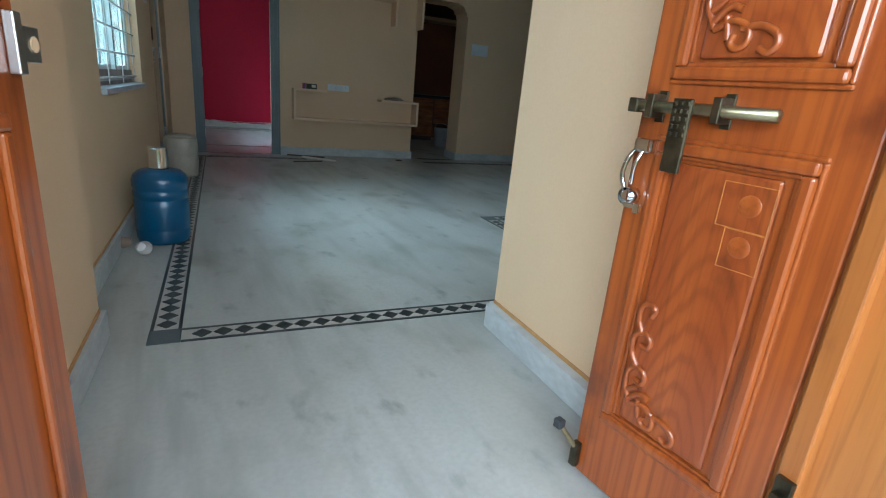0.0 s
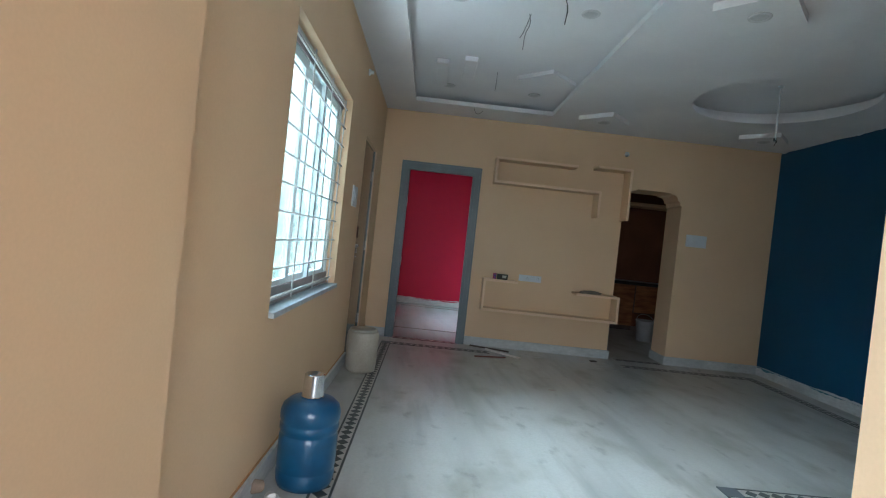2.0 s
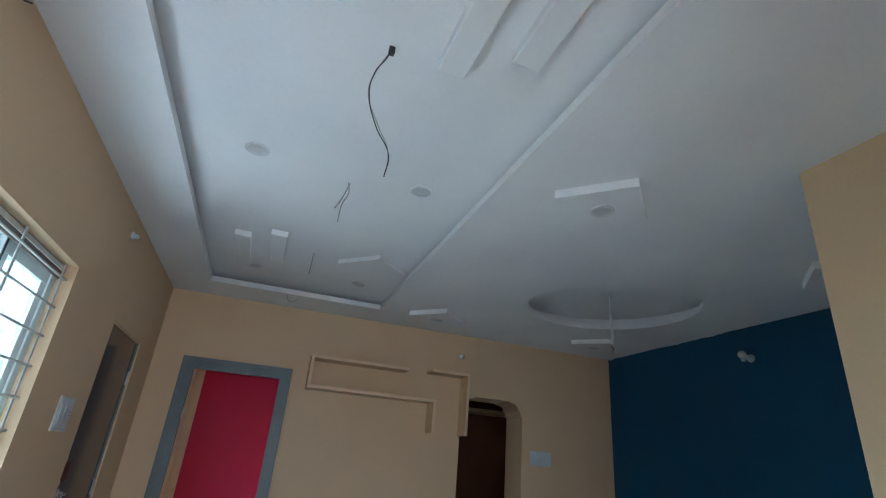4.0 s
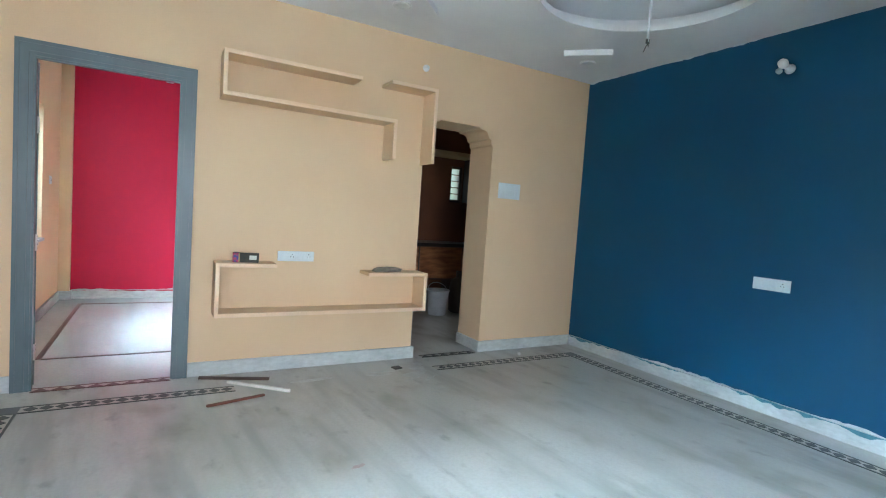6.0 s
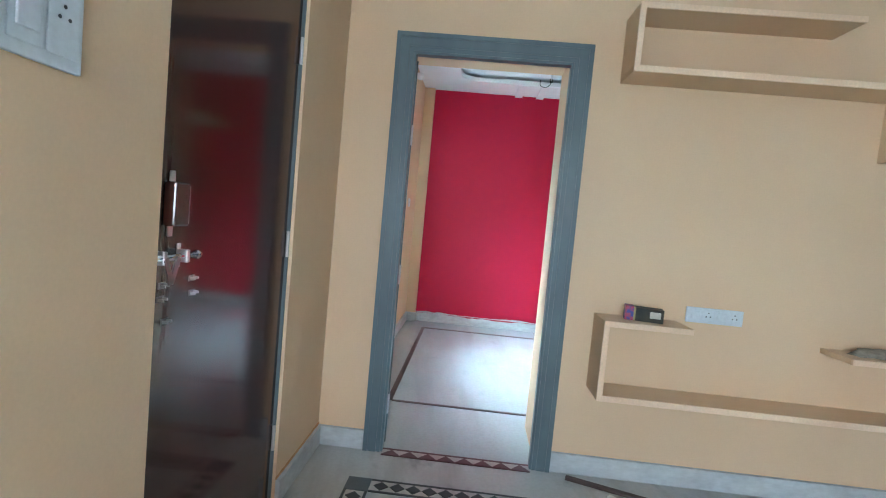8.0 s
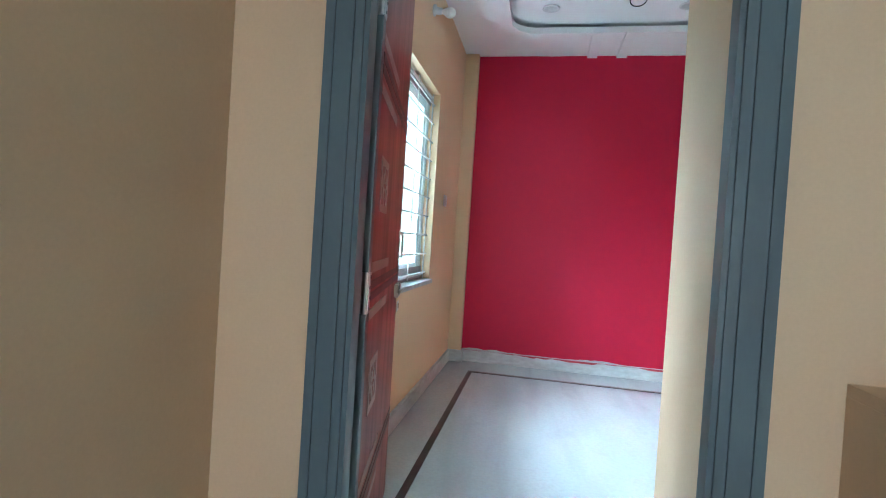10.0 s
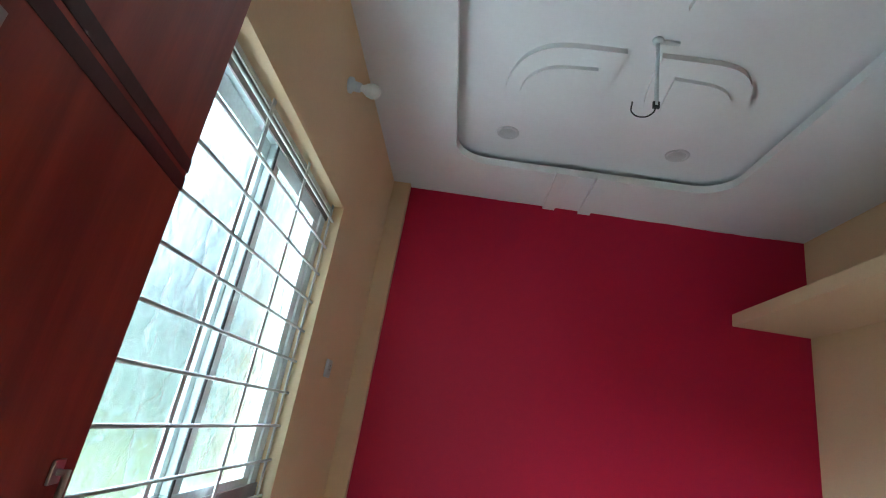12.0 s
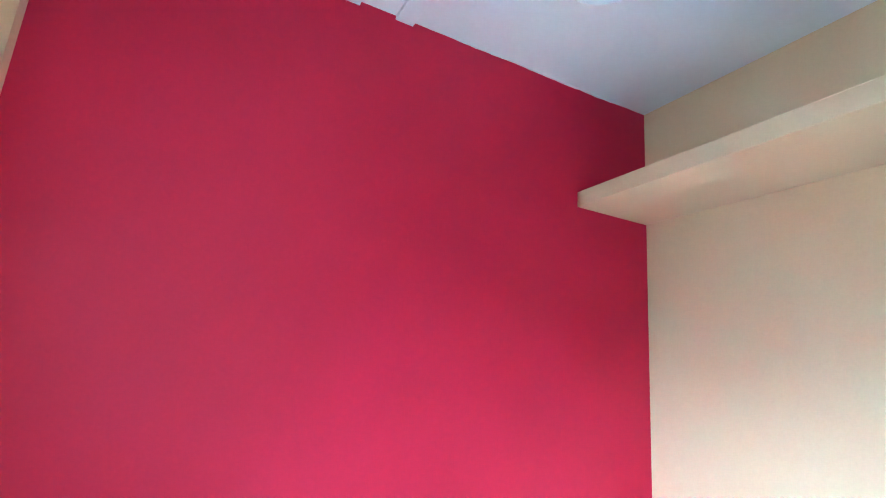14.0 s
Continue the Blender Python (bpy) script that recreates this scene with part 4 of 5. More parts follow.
def carved_leaf(d, W, T=0.038):
    part("leaf", boxes((0, W, 0.0, T, 0.015, 2.10), bevel=0.004), TEAK, d)
    for z0, z1 in ((0.197, 0.880), (0.980, 1.95)):
        bm = bmesh.new()
        frame_rim(bm, 0.055, W - 0.055, z0, z1, 0.009, 0.0, -0.008)
        frame_rim(bm, 0.063, W - 0.063, z0 + 0.008, z1 - 0.008, 0.024, 0.0, -0.016)
        frame_rim(bm, 0.086, W - 0.086, z0 + 0.031, z1 - 0.031, 0.009, 0.0, -0.007)
        rim = part("panel_moulding", bm, TEAK, d)
        bm = boxes((0.108, W - 0.108, -0.010, 0.0, z0 + 0.046, z1 - 0.046), bevel=0.007)
        panel = part("raised_panel", bm, TEAK_PANEL, d)
        bm = bmesh.new()
        frame_rim(bm, 0.112, 0.205, z1 - 0.145, z1 - 0.062, 0.0018, -0.010, -0.0115)
        frame_rim(bm, 0.112, 0.185, z1 - 0.220, z1 - 0.145, 0.0018, -0.010, -0.0115)
        part("incised_line", bm, TEAK_LIGHT, panel, "fine pale carved line")
        for zz in (z1 - 0.100, z1 - 0.176):
            disc = lathe([(0.024, -0.002), (0.019, 0.0006), (0.010, 0.0012), (0.002, 0.0014)], 18)
            part("carved_boss", disc, TEAK, panel, smooth=True).matrix_local = Matrix.Translation((0.152, -0.010, zz)) @ Matrix.Rotation(radians(90), 4, "X")
        # scrolls climbing from the lower corner of the panel by the free edge
        y = -0.013
        for pts in ([(0, 0), (0.02, 0.05), (0.005, 0.09), (-0.02, 0.085), (-0.018, 0.06), (0, 0.062)],
                    [(0.0, 0.09), (0.022, 0.13), (0.012, 0.17), (-0.014, 0.168), (-0.014, 0.145), (0.002, 0.145)],
                    [(0.004, 0.17), (0.02, 0.205), (0.008, 0.24), (-0.012, 0.236), (-0.008, 0.215)],
                    [(0, 0), (-0.04, 0.012), (-0.065, -0.012), (-0.055, -0.032), (-0.036, -0.026), (-0.040, -0.010)],
                    [(-0.05, 0.0), (-0.09, 0.0), (-0.115, -0.02), (-0.105, -0.04), (-0.086, -0.034)],
                    [(0.005, 0.01), (-0.025, 0.035), (-0.045, 0.03)], [(0.01, 0.03), (-0.012, 0.05)], [(-0.02, 0.02), (-0.03, -0.02)]):
            bm = wire([(W - 0.128 + px, y, z0 + 0.095 + pz) for px, pz in pts], 0.0065)
            part("scroll", bm, TEAK, panel, smooth=True)


def entrance_door_open():
    # hinge (1.15, -6.25), free edge (1.085, -5.835); local x runs to the free edge, the seen face looks along local -y
    W = 0.42
    ang = math.degrees(math.atan2(0.415, -0.065))
    d = thing("door_3", pose(1.150, -6.250, 0, 0, 0, ang) @ Matrix.Diagonal((1, -1, 1, 1)), "open varnished teak entrance door leaf with carved panels", "door", kind="structure")
    carved_leaf(d, W)
    zb = 0.935
    rod = bmesh.new()
    tube(rod, (W - 0.285, -0.032, zb), (W - 0.012, -0.032, zb), 0.011, 8)
    bolt = part("door_bolt", rod, OLD_BRASS, d, "worn brass sliding door bolt", smooth=True)
    part("bolt_tip", boxes((W - 0.020, W + 0.002, -0.045, -0.020, zb - 0.014, zb + 0.014), bevel=0.003), ANTIQUE, bolt, "dark square bolt end")
    for u in (W - 0.048, W - 0.185):
        part("bolt_bracket", boxes((u - 0.008, u + 0.008, -0.046, 0.0, zb - 0.022, zb + 0.024), (u - 0.010, u + 0.010, -0.006, 0.0, zb - 0.030, zb + 0.032), bevel=0.002), ANTIQUE, bolt)
    bm = boxes((W - 0.142, W - 0.102, -0.050, -0.042, zb - 0.120, zb + 0.018), bevel=0.003)
    hasp = part("hasp", bm, ANTIQUE, bolt, "embossed antique brass hasp")
    bm = bmesh.new()
    for i in range(3):
        for j in range(5):
            box(bm, W - 0.139 + i * 0.0125, W - 0.131 + i * 0.0125, -0.054, -0.049, zb - 0.052 + j * 0.014, zb - 0.043 + j * 0.014, bevel=0.002)
    part("emboss", bm, ANTIQUE, hasp)
    # chrome lock with a bow handle
    z = 0.855
    lock = part("lock", boxes((W - 0.056, W - 0.016, -0.026, 0.0, z - 0.014, z + 0.016), bevel=0.006), CHROME, d, "chrome lock body with bow handle", smooth=False)
    part("bow", wire([(W - 0.020, -0.024, z - 0.01), (W - 0.012, -0.032, z - 0.035), (W - 0.010, -0.034, z - 0.07), (W - 0.016, -0.030, z - 0.09)], 0.005), CHROME, lock, smooth=True)
    part("bow", wire([(W - 0.040, -0.024, z - 0.01), (W - 0.034, -0.032, z - 0.04), (W - 0.030, -0.028, z - 0.08)], 0.0045), CHROME, lock, smooth=True)
    cyl = lathe([(0.004, -0.002), (0.018, 0.0), (0.020, 0.014), (0.018, 0.030), (0.006, 0.034)], 20)
    part("cylinder", cyl, CHROME, lock, smooth=True).matrix_local = Matrix.Translation((W - 0.022, 0.0, z - 0.108)) @ Matrix.Rotation(radians(90), 4, "X")
    part("key", boxes((W - 0.058, W - 0.028, -0.040, -0.034, z - 0.128, z - 0.119), (W - 0.070, W - 0.054, -0.041, -0.033, z - 0.136, z - 0.116), bevel=0.002), CHROME, lock, "small chrome thumb turn")
    # foot bolt
    foot = part("foot_bolt", boxes((W - 0.022, W + 0.0, -0.020, 0.0, 0.03, 0.10), bevel=0.004), ANTIQUE, d, "dark foot bolt")
    part("foot_rod", tube(bmesh.new(), (W - 0.010, -0.018, 0.09), (W + 0.02, -0.05, 0.145), 0.007, 8), OLD_BRASS, foot)
    part("foot_stop", boxes((W + 0.010, W + 0.034, -0.062, -0.040, 0.135, 0.160), bevel=0.004), SLOT, foot, "black rubber stop")


def entrance_door_other():
    d = thing("door_4", pose(-0.045, -6.25, 0, 0, 0, 79.8), "open varnished teak entrance door leaf with a steel hasp", "door", kind="structure")
    part("leaf", boxes((0, 0.44, 0.0, 0.038, 0.015, 2.10), bevel=0.005), TEAK, d)
    bm = bmesh.new()
    frame_rim(bm, 0.065, 0.375, 0.19, 0.855, 0.022, 0.0, -0.012)
    frame_rim(bm, 0.065, 0.375, 1.0, 1.95, 0.022, 0.0, -0.012)
    part("panel_moulding", bm, TEAK, d)
    hasp = part("hasp", boxes((0.42, 0.472, -0.010, -0.006, 0.915, 0.96), bevel=0.0015), STEEL, d, "galvanised hasp plate")
    part("hasp_hole", tube(bmesh.new(), (0.455, -0.0105, 0.938), (0.455, -0.012, 0.938), 0.010, 14), TAN, hasp)
    part("hasp_base", boxes((0.408, 0.426, -0.014, 0.0, 0.90, 0.975), bevel=0.002), STEEL, hasp)


entrance_door_open()
entrance_door_other()


# ---- wall shelves ----
D, LIP = 0.212, 0.010


def shelf_unit(name, boards, label):
    t0 = thing(name, Matrix(), label, "wall shelf", "wall shelves")
    for kind, x0, x1, z0, z1 in boards:
        board = part(kind, boxes((x0, x1, -D + LIP, 0.0, z0, z1), bevel=0.0015), TAN, t0)
        # thin facing strip whose paler colour carries the light on the front edge
        part("front_edge", boxes((x0 - 0.001, x1 + 0.001, -D, -D + LIP, z0 - 0.001, z1 + 0.001), bevel=0.002), EDGE_BRIGHT, board, "painted front edge, brightened as if catching more light")


shelf_unit("wall_shelf", [("board", 1.088, 2.035, 2.208, 2.232), ("upright", 1.088, 1.112, 1.962, 2.208), ("board", 1.088, 2.335, 1.936, 1.962), ("upright", 2.310, 2.335, 1.66, 1.936)],
           "tan painted open box shelf high on the wall")
shelf_unit("wall_shelf", [("board", 2.275, 2.678, 2.230, 2.255), ("upright", 2.653, 2.678, 1.66, 2.230)], "tan painted corner shelf beside the kitchen opening")
shelf_unit("wall_shelf", [("board", 1.088, 1.482, 0.798, 0.822), ("upright", 1.088, 1.112, 0.478, 0.798), ("board", 1.088, 2.688, 0.452, 0.478), ("upright", 2.662, 2.688, 0.478, 0.738),
                          ("board", 2.175, 2.688, 0.738, 0.762)], "tan painted low box shelf with stepped ends")

carton = thing("carton", pose(1.29, -0.10, 0.823, 0, 0, -12), "small dark printed carton on the low shelf", "box")
part("body", boxes((-0.045, 0.085, -0.036, 0.036, 0, 0.062), bevel=0.002), BOX_DARK, carton)
part("end", boxes((-0.085, -0.046, -0.036, 0.036, 0, 0.066), bevel=0.002), BOX_PINK, carton, "magenta and blue carton end")
part("stripe", boxes((-0.046, -0.038, -0.0375, 0.0375, 0, 0.0635)), BOX_GOLD, carton, "gold stripe")
part("label", boxes((0.025, 0.072, -0.0375, -0.0362, 0.02, 0.05)), BOX_LABEL, carton, "white label with unreadable print")

bm = bmesh.new()
bmesh.ops.create_icosphere(bm, subdivisions=3, radius=1.0)
for v in bm.verts:
    n = noise.fractal(v.co * 2.2, 1.0, 2.0, 4)
    v.co = Vector((v.co.x * 0.12, v.co.y * 0.055, max(v.co.z, -0.25) * 0.028)) * (1 + 0.45 * n)
lo = min(v.co.z for v in bm.verts)
for v in bm.verts:
    v.co.z -= lo
solid("rag", bm, RAG, "crumpled grey brown rag on the low shelf", "rag", m=pose(2.38, -0.10, 0.7625, 0, 0, 8), smooth=True)


# ---- switches and sockets ----
def plate(name, m, w, h, cells, label, group=""):
    """A plate in its own x-z plane, its face towards -y."""
    p = thing(name, m, label, "switch", group)
    part("plate", boxes((-w / 2, w / 2, -0.010, 0, -h / 2, h / 2), bevel=0.003), PLASTIC_WHITE, p)
    for k, kind in enumerate(cells):
        cw = w * 0.92 / len(cells)
        x = -w * 0.46 + (k + 0.5) * cw
        cell = part("module", boxes((x - cw * 0.46, x + cw * 0.46, -0.013, -0.010, -h * 0.38, h * 0.38), bevel=0.0015), PLASTIC_WHITE, p)
        if kind == "s":
            bm = bmesh.new()
            for dx, dz in ((0, 0.014), (-0.010, -0.004), (0.010, -0.004)):
                tube(bm, (x + dx, -0.0132, dz), (x + dx, -0.0138, dz), 0.0035, 8)
            part("socket_hole", bm, SLOT, cell)
        else:
            part("rocker", boxes((x - cw * 0.30, x + cw * 0.30, -0.018, -0.013, -h * 0.26, h * 0.26), bevel=0.002), PLASTIC_WHITE, cell)


FACE_L, FACE_R = pose(0, 0, 0, 0, 0, 90), pose(0, 0, 0, 0, 0, -90)
plate("socket_plate", pose(1.66, 0, 0.862), 0.27, 0.075, "rsrs", "white double socket plate above the low shelf")
plate("switch_plate", pose(3.61, 0, 1.52), 0.25, 0.145, "rrrr", "pale white switch plate beside the kitchen opening")
plate("socket_plate", pose(RIGHT, -1.93, 0.915) @ FACE_R, 0.25, 0.085, "rrs", "white socket plate on the blue wall")
plate("switch_plate", pose(LEFT, -1.77, 1.485) @ FACE_L, 0.22, 0.17, "rrs", "white switch and socket plate beside the dark door")
plate("switch_plate", pose(BED_L, 2.64, 1.34) @ FACE_L, 0.085, 0.085, "s", "small worn switch box on the bedroom wall")


# ---- lamp holders with bulbs ----
def wall_bulb(m, label, twin=False):
    b = thing("wall_bulb", m, label, "bulb", "wall bulbs")
    part("holder", lathe([(0.034, 0.0), (0.034, 0.012), (0.022, 0.018), (0.020, 0.05), (0.016, 0.055)], 20), PLASTIC_WHITE, b, smooth=True)
    part("bulb", lathe([(0.013, 0.055), (0.016, 0.065), (0.028, 0.085), (0.033, 0.105), (0.028, 0.125), (0.015, 0.137), (0.002, 0.140)], 20), BULB_GLASS, b, "white milky bulb", smooth=True)
    if twin:
        part("plug", lathe([(0.020, 0.0), (0.020, 0.02), (0.012, 0.03)], 16), PLASTIC_WHITE, b).matrix_local = Matrix.Translation((0, 0.07, 0))


UP_X, UP_NY = pose(0, 0, 0, 0, 90, 0), pose(0, 0, 0, 90, 0, 0)
wall_bulb(pose(BED_L, 1.92, 2.44, 0, 0, 0) @ pose(0, 0, 0, 0, 100, 0), "bare white bulb in a holder on the bedroom wall")
wall_bulb(pose(RIGHT, -1.90, 2.42) @ pose(0, 0, 0, 0, -80, 0), "bare white bulb in a holder on the blue wall", True)
holder = thing("lamp_holder", pose(2.655, 0, 2.465) @ UP_NY, "empty white lamp holder above the shelf", "lamp holder", "lamp holders")
part("base", lathe([(0.028, 0.0), (0.028, 0.012), (0.016, 0.018), (0.015, 0.04)], 18), PLASTIC_WHITE, holder, smooth=True)
copy_thing(holder, pose(LEFT, -1.66, 2.555) @ UP_X)


outlet = thing("cable_outlet", pose(LEFT, -3.62, 2.56), "blank pale cover plate with a loose dark cable", "cable outlet")
part("cover", boxes((0.0, 0.007, -0.055, 0.055, -0.05, 0.05), bevel=0.003), COVER_TAN, outlet)
for dy in (-0.032, 0.032):
    part("screw", tube(bmesh.new(), (0.006, dy, 0.0), (0.0085, dy, 0.0), 0.006, 10), SLOT, outlet)
part("cable", wire([(0.004, 0.03, 0.0), (0.02, 0.05, 0.015), (0.02, 0.10, 0.05), (0.015, 0.14, 0.075), (0.012, 0.175, 0.10)], 0.0035), WIRE_DARK, outlet, "loose dark cable end", smooth=True)


# ---- ceiling fittings ----
def downlight(x, y, z):
    d = thing("ceiling_light", pose(x, y, z), "round unlit downlight set in the white ceiling", "ceiling light", "downlights")
    part("rim", lathe([(0.058, 0.004), (0.062, 0.0), (0.060, -0.006), (0.048, -0.008), (0.044, -0.003)], 28), LIGHT_RIM, d, smooth=True)
    part("diffuser", lathe([(0.044, -0.003), (0.043, -0.0045), (0.002, -0.0045)], 24), LIGHT_FACE, d)
    return d


first = downlight(0.445, -2.70, TOP)
for x, y, z in ((1.31, -2.68, TOP), (2.14, -3.15, HALL_H - 0.045), (2.14, -0.61, HALL_H - 0.045), (3.92, -0.57, HALL_H - 0.045), (3.92, -3.13, HALL_H - 0.045),
                (0.47, 2.575, BT), (1.386, 2.58, BT), (0.45, -0.85, TOP), (1.32, -0.85, TOP)):
    copy_thing(first, pose(x, y, z))


def hanging_cable(name, x, y, z, pts, material, r, label, plug=None):
    c = thing(name, pose(x, y, z), label, "cable")
    part("cable", wire(pts, r), material, c, smooth=True)
    if plug:
        part("hook_box", boxes((-0.011, 0.011, -0.011, 0.011, -0.03, 0.0), bevel=0.003), plug, c, "dark junction stub")
    return c


strand = [(0, 0, 0), (-0.012, 0, -0.05), (-0.046, 0.0, -0.13), (-0.052, 0.01, -0.22), (-0.008, 0.03, -0.33), (0.050, 0.05, -0.41), (0.046, 0.05, -0.50)]
c = hanging_cable("hanging_cable", 0.90, -3.63, TOP, strand, WIRE_DARK, 0.0021, "thin twisted fan cable hanging from the ceiling", SLOT)
part("cable", wire([(x + 0.004 * (-1) ** k, y + 0.003, z * 0.96) for k, (x, y, z) in enumerate(strand)], 0.0018), WIRE_PALE, c, "pale second strand", smooth=True)
c = hanging_cable("hanging_cable", 0.925, -2.58, TOP, [(0, 0, 0), (0.01, 0, -0.06), (-0.015, 0, -0.14), (-0.02, 0.01, -0.24)], WIRE_PALE, 0.003, "pale pair of loose cables hanging from the ceiling")
part("cable", wire([(0.01, 0, 0), (-0.01, 0.01, -0.07), (-0.03, 0, -0.13), (-0.05, 0, -0.17)], 0.003), WIRE_PALE, c, smooth=True)
hanging_cable("hanging_cable", 0.867, -1.40, TOP, [(0, 0, 0), (0.0, 0, -0.08), (-0.005, 0, -0.17)], WIRE_PALE, 0.003, "short pale cable hanging from the ceiling")
hanging_cable("hanging_cable", 0.75, -0.44, HALL_H, [(0, 0, 0), (0.01, 0.02, -0.03), (0.05, 0.05, -0.05), (0.10, 0.03, -0.02)], WIRE_PALE, 0.003, "pale loop of cable by the ceiling tray")
def fan_rod(m, length, cable, label):
    rod = thing("fan_rod", m, label, "fan rod", "fan rods")
    part("rod", tube(bmesh.new(), (0, 0, 0), (0, 0, -length), 0.008, 10), PLASTIC_WHITE, rod, smooth=True)
    part("canopy", lathe([(0.022, 0.0), (0.020, -0.012), (0.009, -0.02)], 16), PLASTIC_WHITE, rod, smooth=True)
    part("shackle", boxes((-0.013, 0.013, -0.006, 0.006, -length - 0.012, -length + 0.018), bevel=0.003), SLOT, rod, "dark rod end")
    part("cable", wire([(px, py, pz - length) for px, py, pz in cable], 0.003), WIRE_DARK, rod, "short dark cable end", smooth=True)


fan_rod(pose(3.27, -1.72, HALL_H + 0.135), 0.46, [(0, 0, 0), (0.02, 0.01, -0.02), (0.035, 0.03, 0.0), (0.03, 0.05, -0.04)], "thin white fan rod hanging in the round recess")
fan_rod(pose(0.985, 1.79, BT), 0.31, [(0, 0, 0.0), (-0.012, 0.0, -0.035), (-0.045, 0.01, -0.05), (-0.085, 0.01, -0.035), (-0.088, 0.0, 0.005)], "thin white fan rod hanging from the bedroom tray ceiling")
hook = thing("ceiling_hook", pose(0.985, 1.79, BT), "small white bracket beside the bedroom fan rod", "hook")
part("arm", boxes((0.0, 0.085, -0.008, 0.008, -0.014, 0.0), bevel=0.003), PLASTIC_WHITE, hook)


# ---- things on the floor ----
bottle = thing("water_bottle", pose(-0.045, -3.605, 0), "large blue plastic water bottle standing on the floor", "water bottle")
prof = [(0.10, 0.0), (0.124, 0.006), (0.132, 0.03), (0.134, 0.07), (0.131, 0.078), (0.131, 0.086), (0.135, 0.096), (0.135, 0.19), (0.134, 0.235), (0.129, 0.243), (0.129, 0.252),
        (0.135, 0.262), (0.136, 0.285), (0.132, 0.293), (0.132, 0.301), (0.137, 0.312), (0.137, 0.345), (0.128, 0.372), (0.103, 0.394), (0.065, 0.404), (0.032, 0.407), (0.030, 0.430)]
part("body", lathe(prof, 40), BOTTLE_BLUE, bottle, smooth=True)
part("cap", lathe([(0.030, 0.420), (0.030, 0.434), (0.002, 0.436)], 20), PLASTIC_WHITE, bottle)
cup = lathe([(0.002, 0.104), (0.042, 0.104), (0.046, 0.101), (0.050, 0.003), (0.0515, 0.0), (0.049, -0.002), (0.044, 0.098), (0.002, 0.098)], 36)
solid("steel_tumbler", cup, CHROME, "shiny steel tumbler upside down on the water bottle", "tumbler", m=pose(-0.045, -3.605, 0.409), smooth=False)

drum = thing("plastic_drum", pose(-0.065, -1.60, 0), "off white plastic drum standing by the wall", "drum")
part("body", lathe([(0.112, 0.0), (0.126, 0.008), (0.131, 0.035), (0.129, 0.05), (0.133, 0.065), (0.136, 0.18), (0.133, 0.19), (0.136, 0.20), (0.137, 0.30), (0.133, 0.335), (0.124, 0.35), (0.118, 0.352)], 36), DRUM, drum, smooth=True)
part("lid", lathe([(0.116, 0.351), (0.120, 0.356), (0.118, 0.366), (0.09, 0.371), (0.002, 0.372)], 36), DRUM, drum, smooth=True)


def paper_cup(m, material, label):
    solid("paper_cup", lathe([(0.002, 0.003), (0.024, 0.0), (0.025, 0.003), (0.034, 0.062), (0.036, 0.066), (0.033, 0.063), (0.023, 0.006), (0.002, 0.006)], 22), material, label, "paper cup",
          m=m, group="used paper cups", smooth=False)


paper_cup(pose(-0.137, -3.825, 0.034, 82, 0, 25), PAPER, "crushed white paper cup lying by the water bottle")
paper_cup(pose(-0.197, -3.745, 0.034, 78, 0, -50), PAPER_BROWN, "stained paper cup lying by the skirting")


def stick(a, b, w, hgt, material, label):
    a, b = Vector((*a, 0)), Vector((*b, 0))
    ang = math.degrees(math.atan2(b.y - a.y, b.x - a.x))
    solid("loose_strip", boxes((0, (b - a).length, -w / 2, w / 2, 0, hgt), bevel=0.002), material, label, "strip", m=pose(a.x, a.y, 0.001, 0, 0, ang), group="loose strips on the floor")


stick((1.02, -0.075), (1.46, -0.235), 0.028, 0.016, STICK_DARK, "dark wooden strip lying on the floor by the skirting")
stick((1.19, -0.215), (1.54, -0.52), 0.022, 0.020, STICK_WHITE, "off white plastic strip lying on the marble floor")
stick((1.03, -0.62), (1.375, -0.535), 0.024, 0.012, STICK_RED, "red brown wooden strip lying on the marble floor")
solid("drain_plate", boxes((-0.036, 0.036, -0.03, 0.03, 0, 0.012), bevel=0.004), METAL_DARK, "small dull metal plate lying on the floor", "plate", m=pose(2.44, -0.255, 0.0005, 0, 0, 12))
crumb = bmesh.new()
bmesh.ops.create_icosphere(crumb, subdivisions=2, radius=0.018)
for v in crumb.verts:
    v.co *= 1 + 0.4 * noise.noise(v.co * 60)
    v.co.z = max(v.co.z, -0.010) + 0.010
solid("plaster_lump", crumb, DUST, "small white plaster lump on the floor", "plaster", m=pose(3.72, -0.20, 0.0005))


# ---- kitchen glimpsed through the arch ----
structure("kitchen_platform", boxes((3.6, 5.8, 2.62, 3.3, 0.80, 0.85), bevel=0.004), GRANITE, "black granite kitchen platform", "worktop")
for k, (x0, x1) in enumerate(((3.62, 4.08), (4.09, 4.82), (4.83, 5.78))):
    cab = thing("kitchen_cabinet", pose(x0, 2.68, 0), "brown laminate cabinet under the kitchen platform", "cabinet", "kitchen cabinets")
    part("body", boxes((0, x1 - x0, 0.02, 0.60, 0.30 if k == 1 else 0.0, 0.798)), STICK_DARK, cab)
    part("door", boxes((0.008, x1 - x0 - 0.008, 0.0, 0.019, 0.32 if k == 1 else 0.08, 0.79), bevel=0.003), KITCHEN_PANEL, cab)
structure("kitchen_wall_shelf", boxes((3.6, 5.8, 2.90, 3.3, 2.20, 2.26), bevel=0.003), TAN, "tan painted slab shelf over the kitchen platform", "shelf")
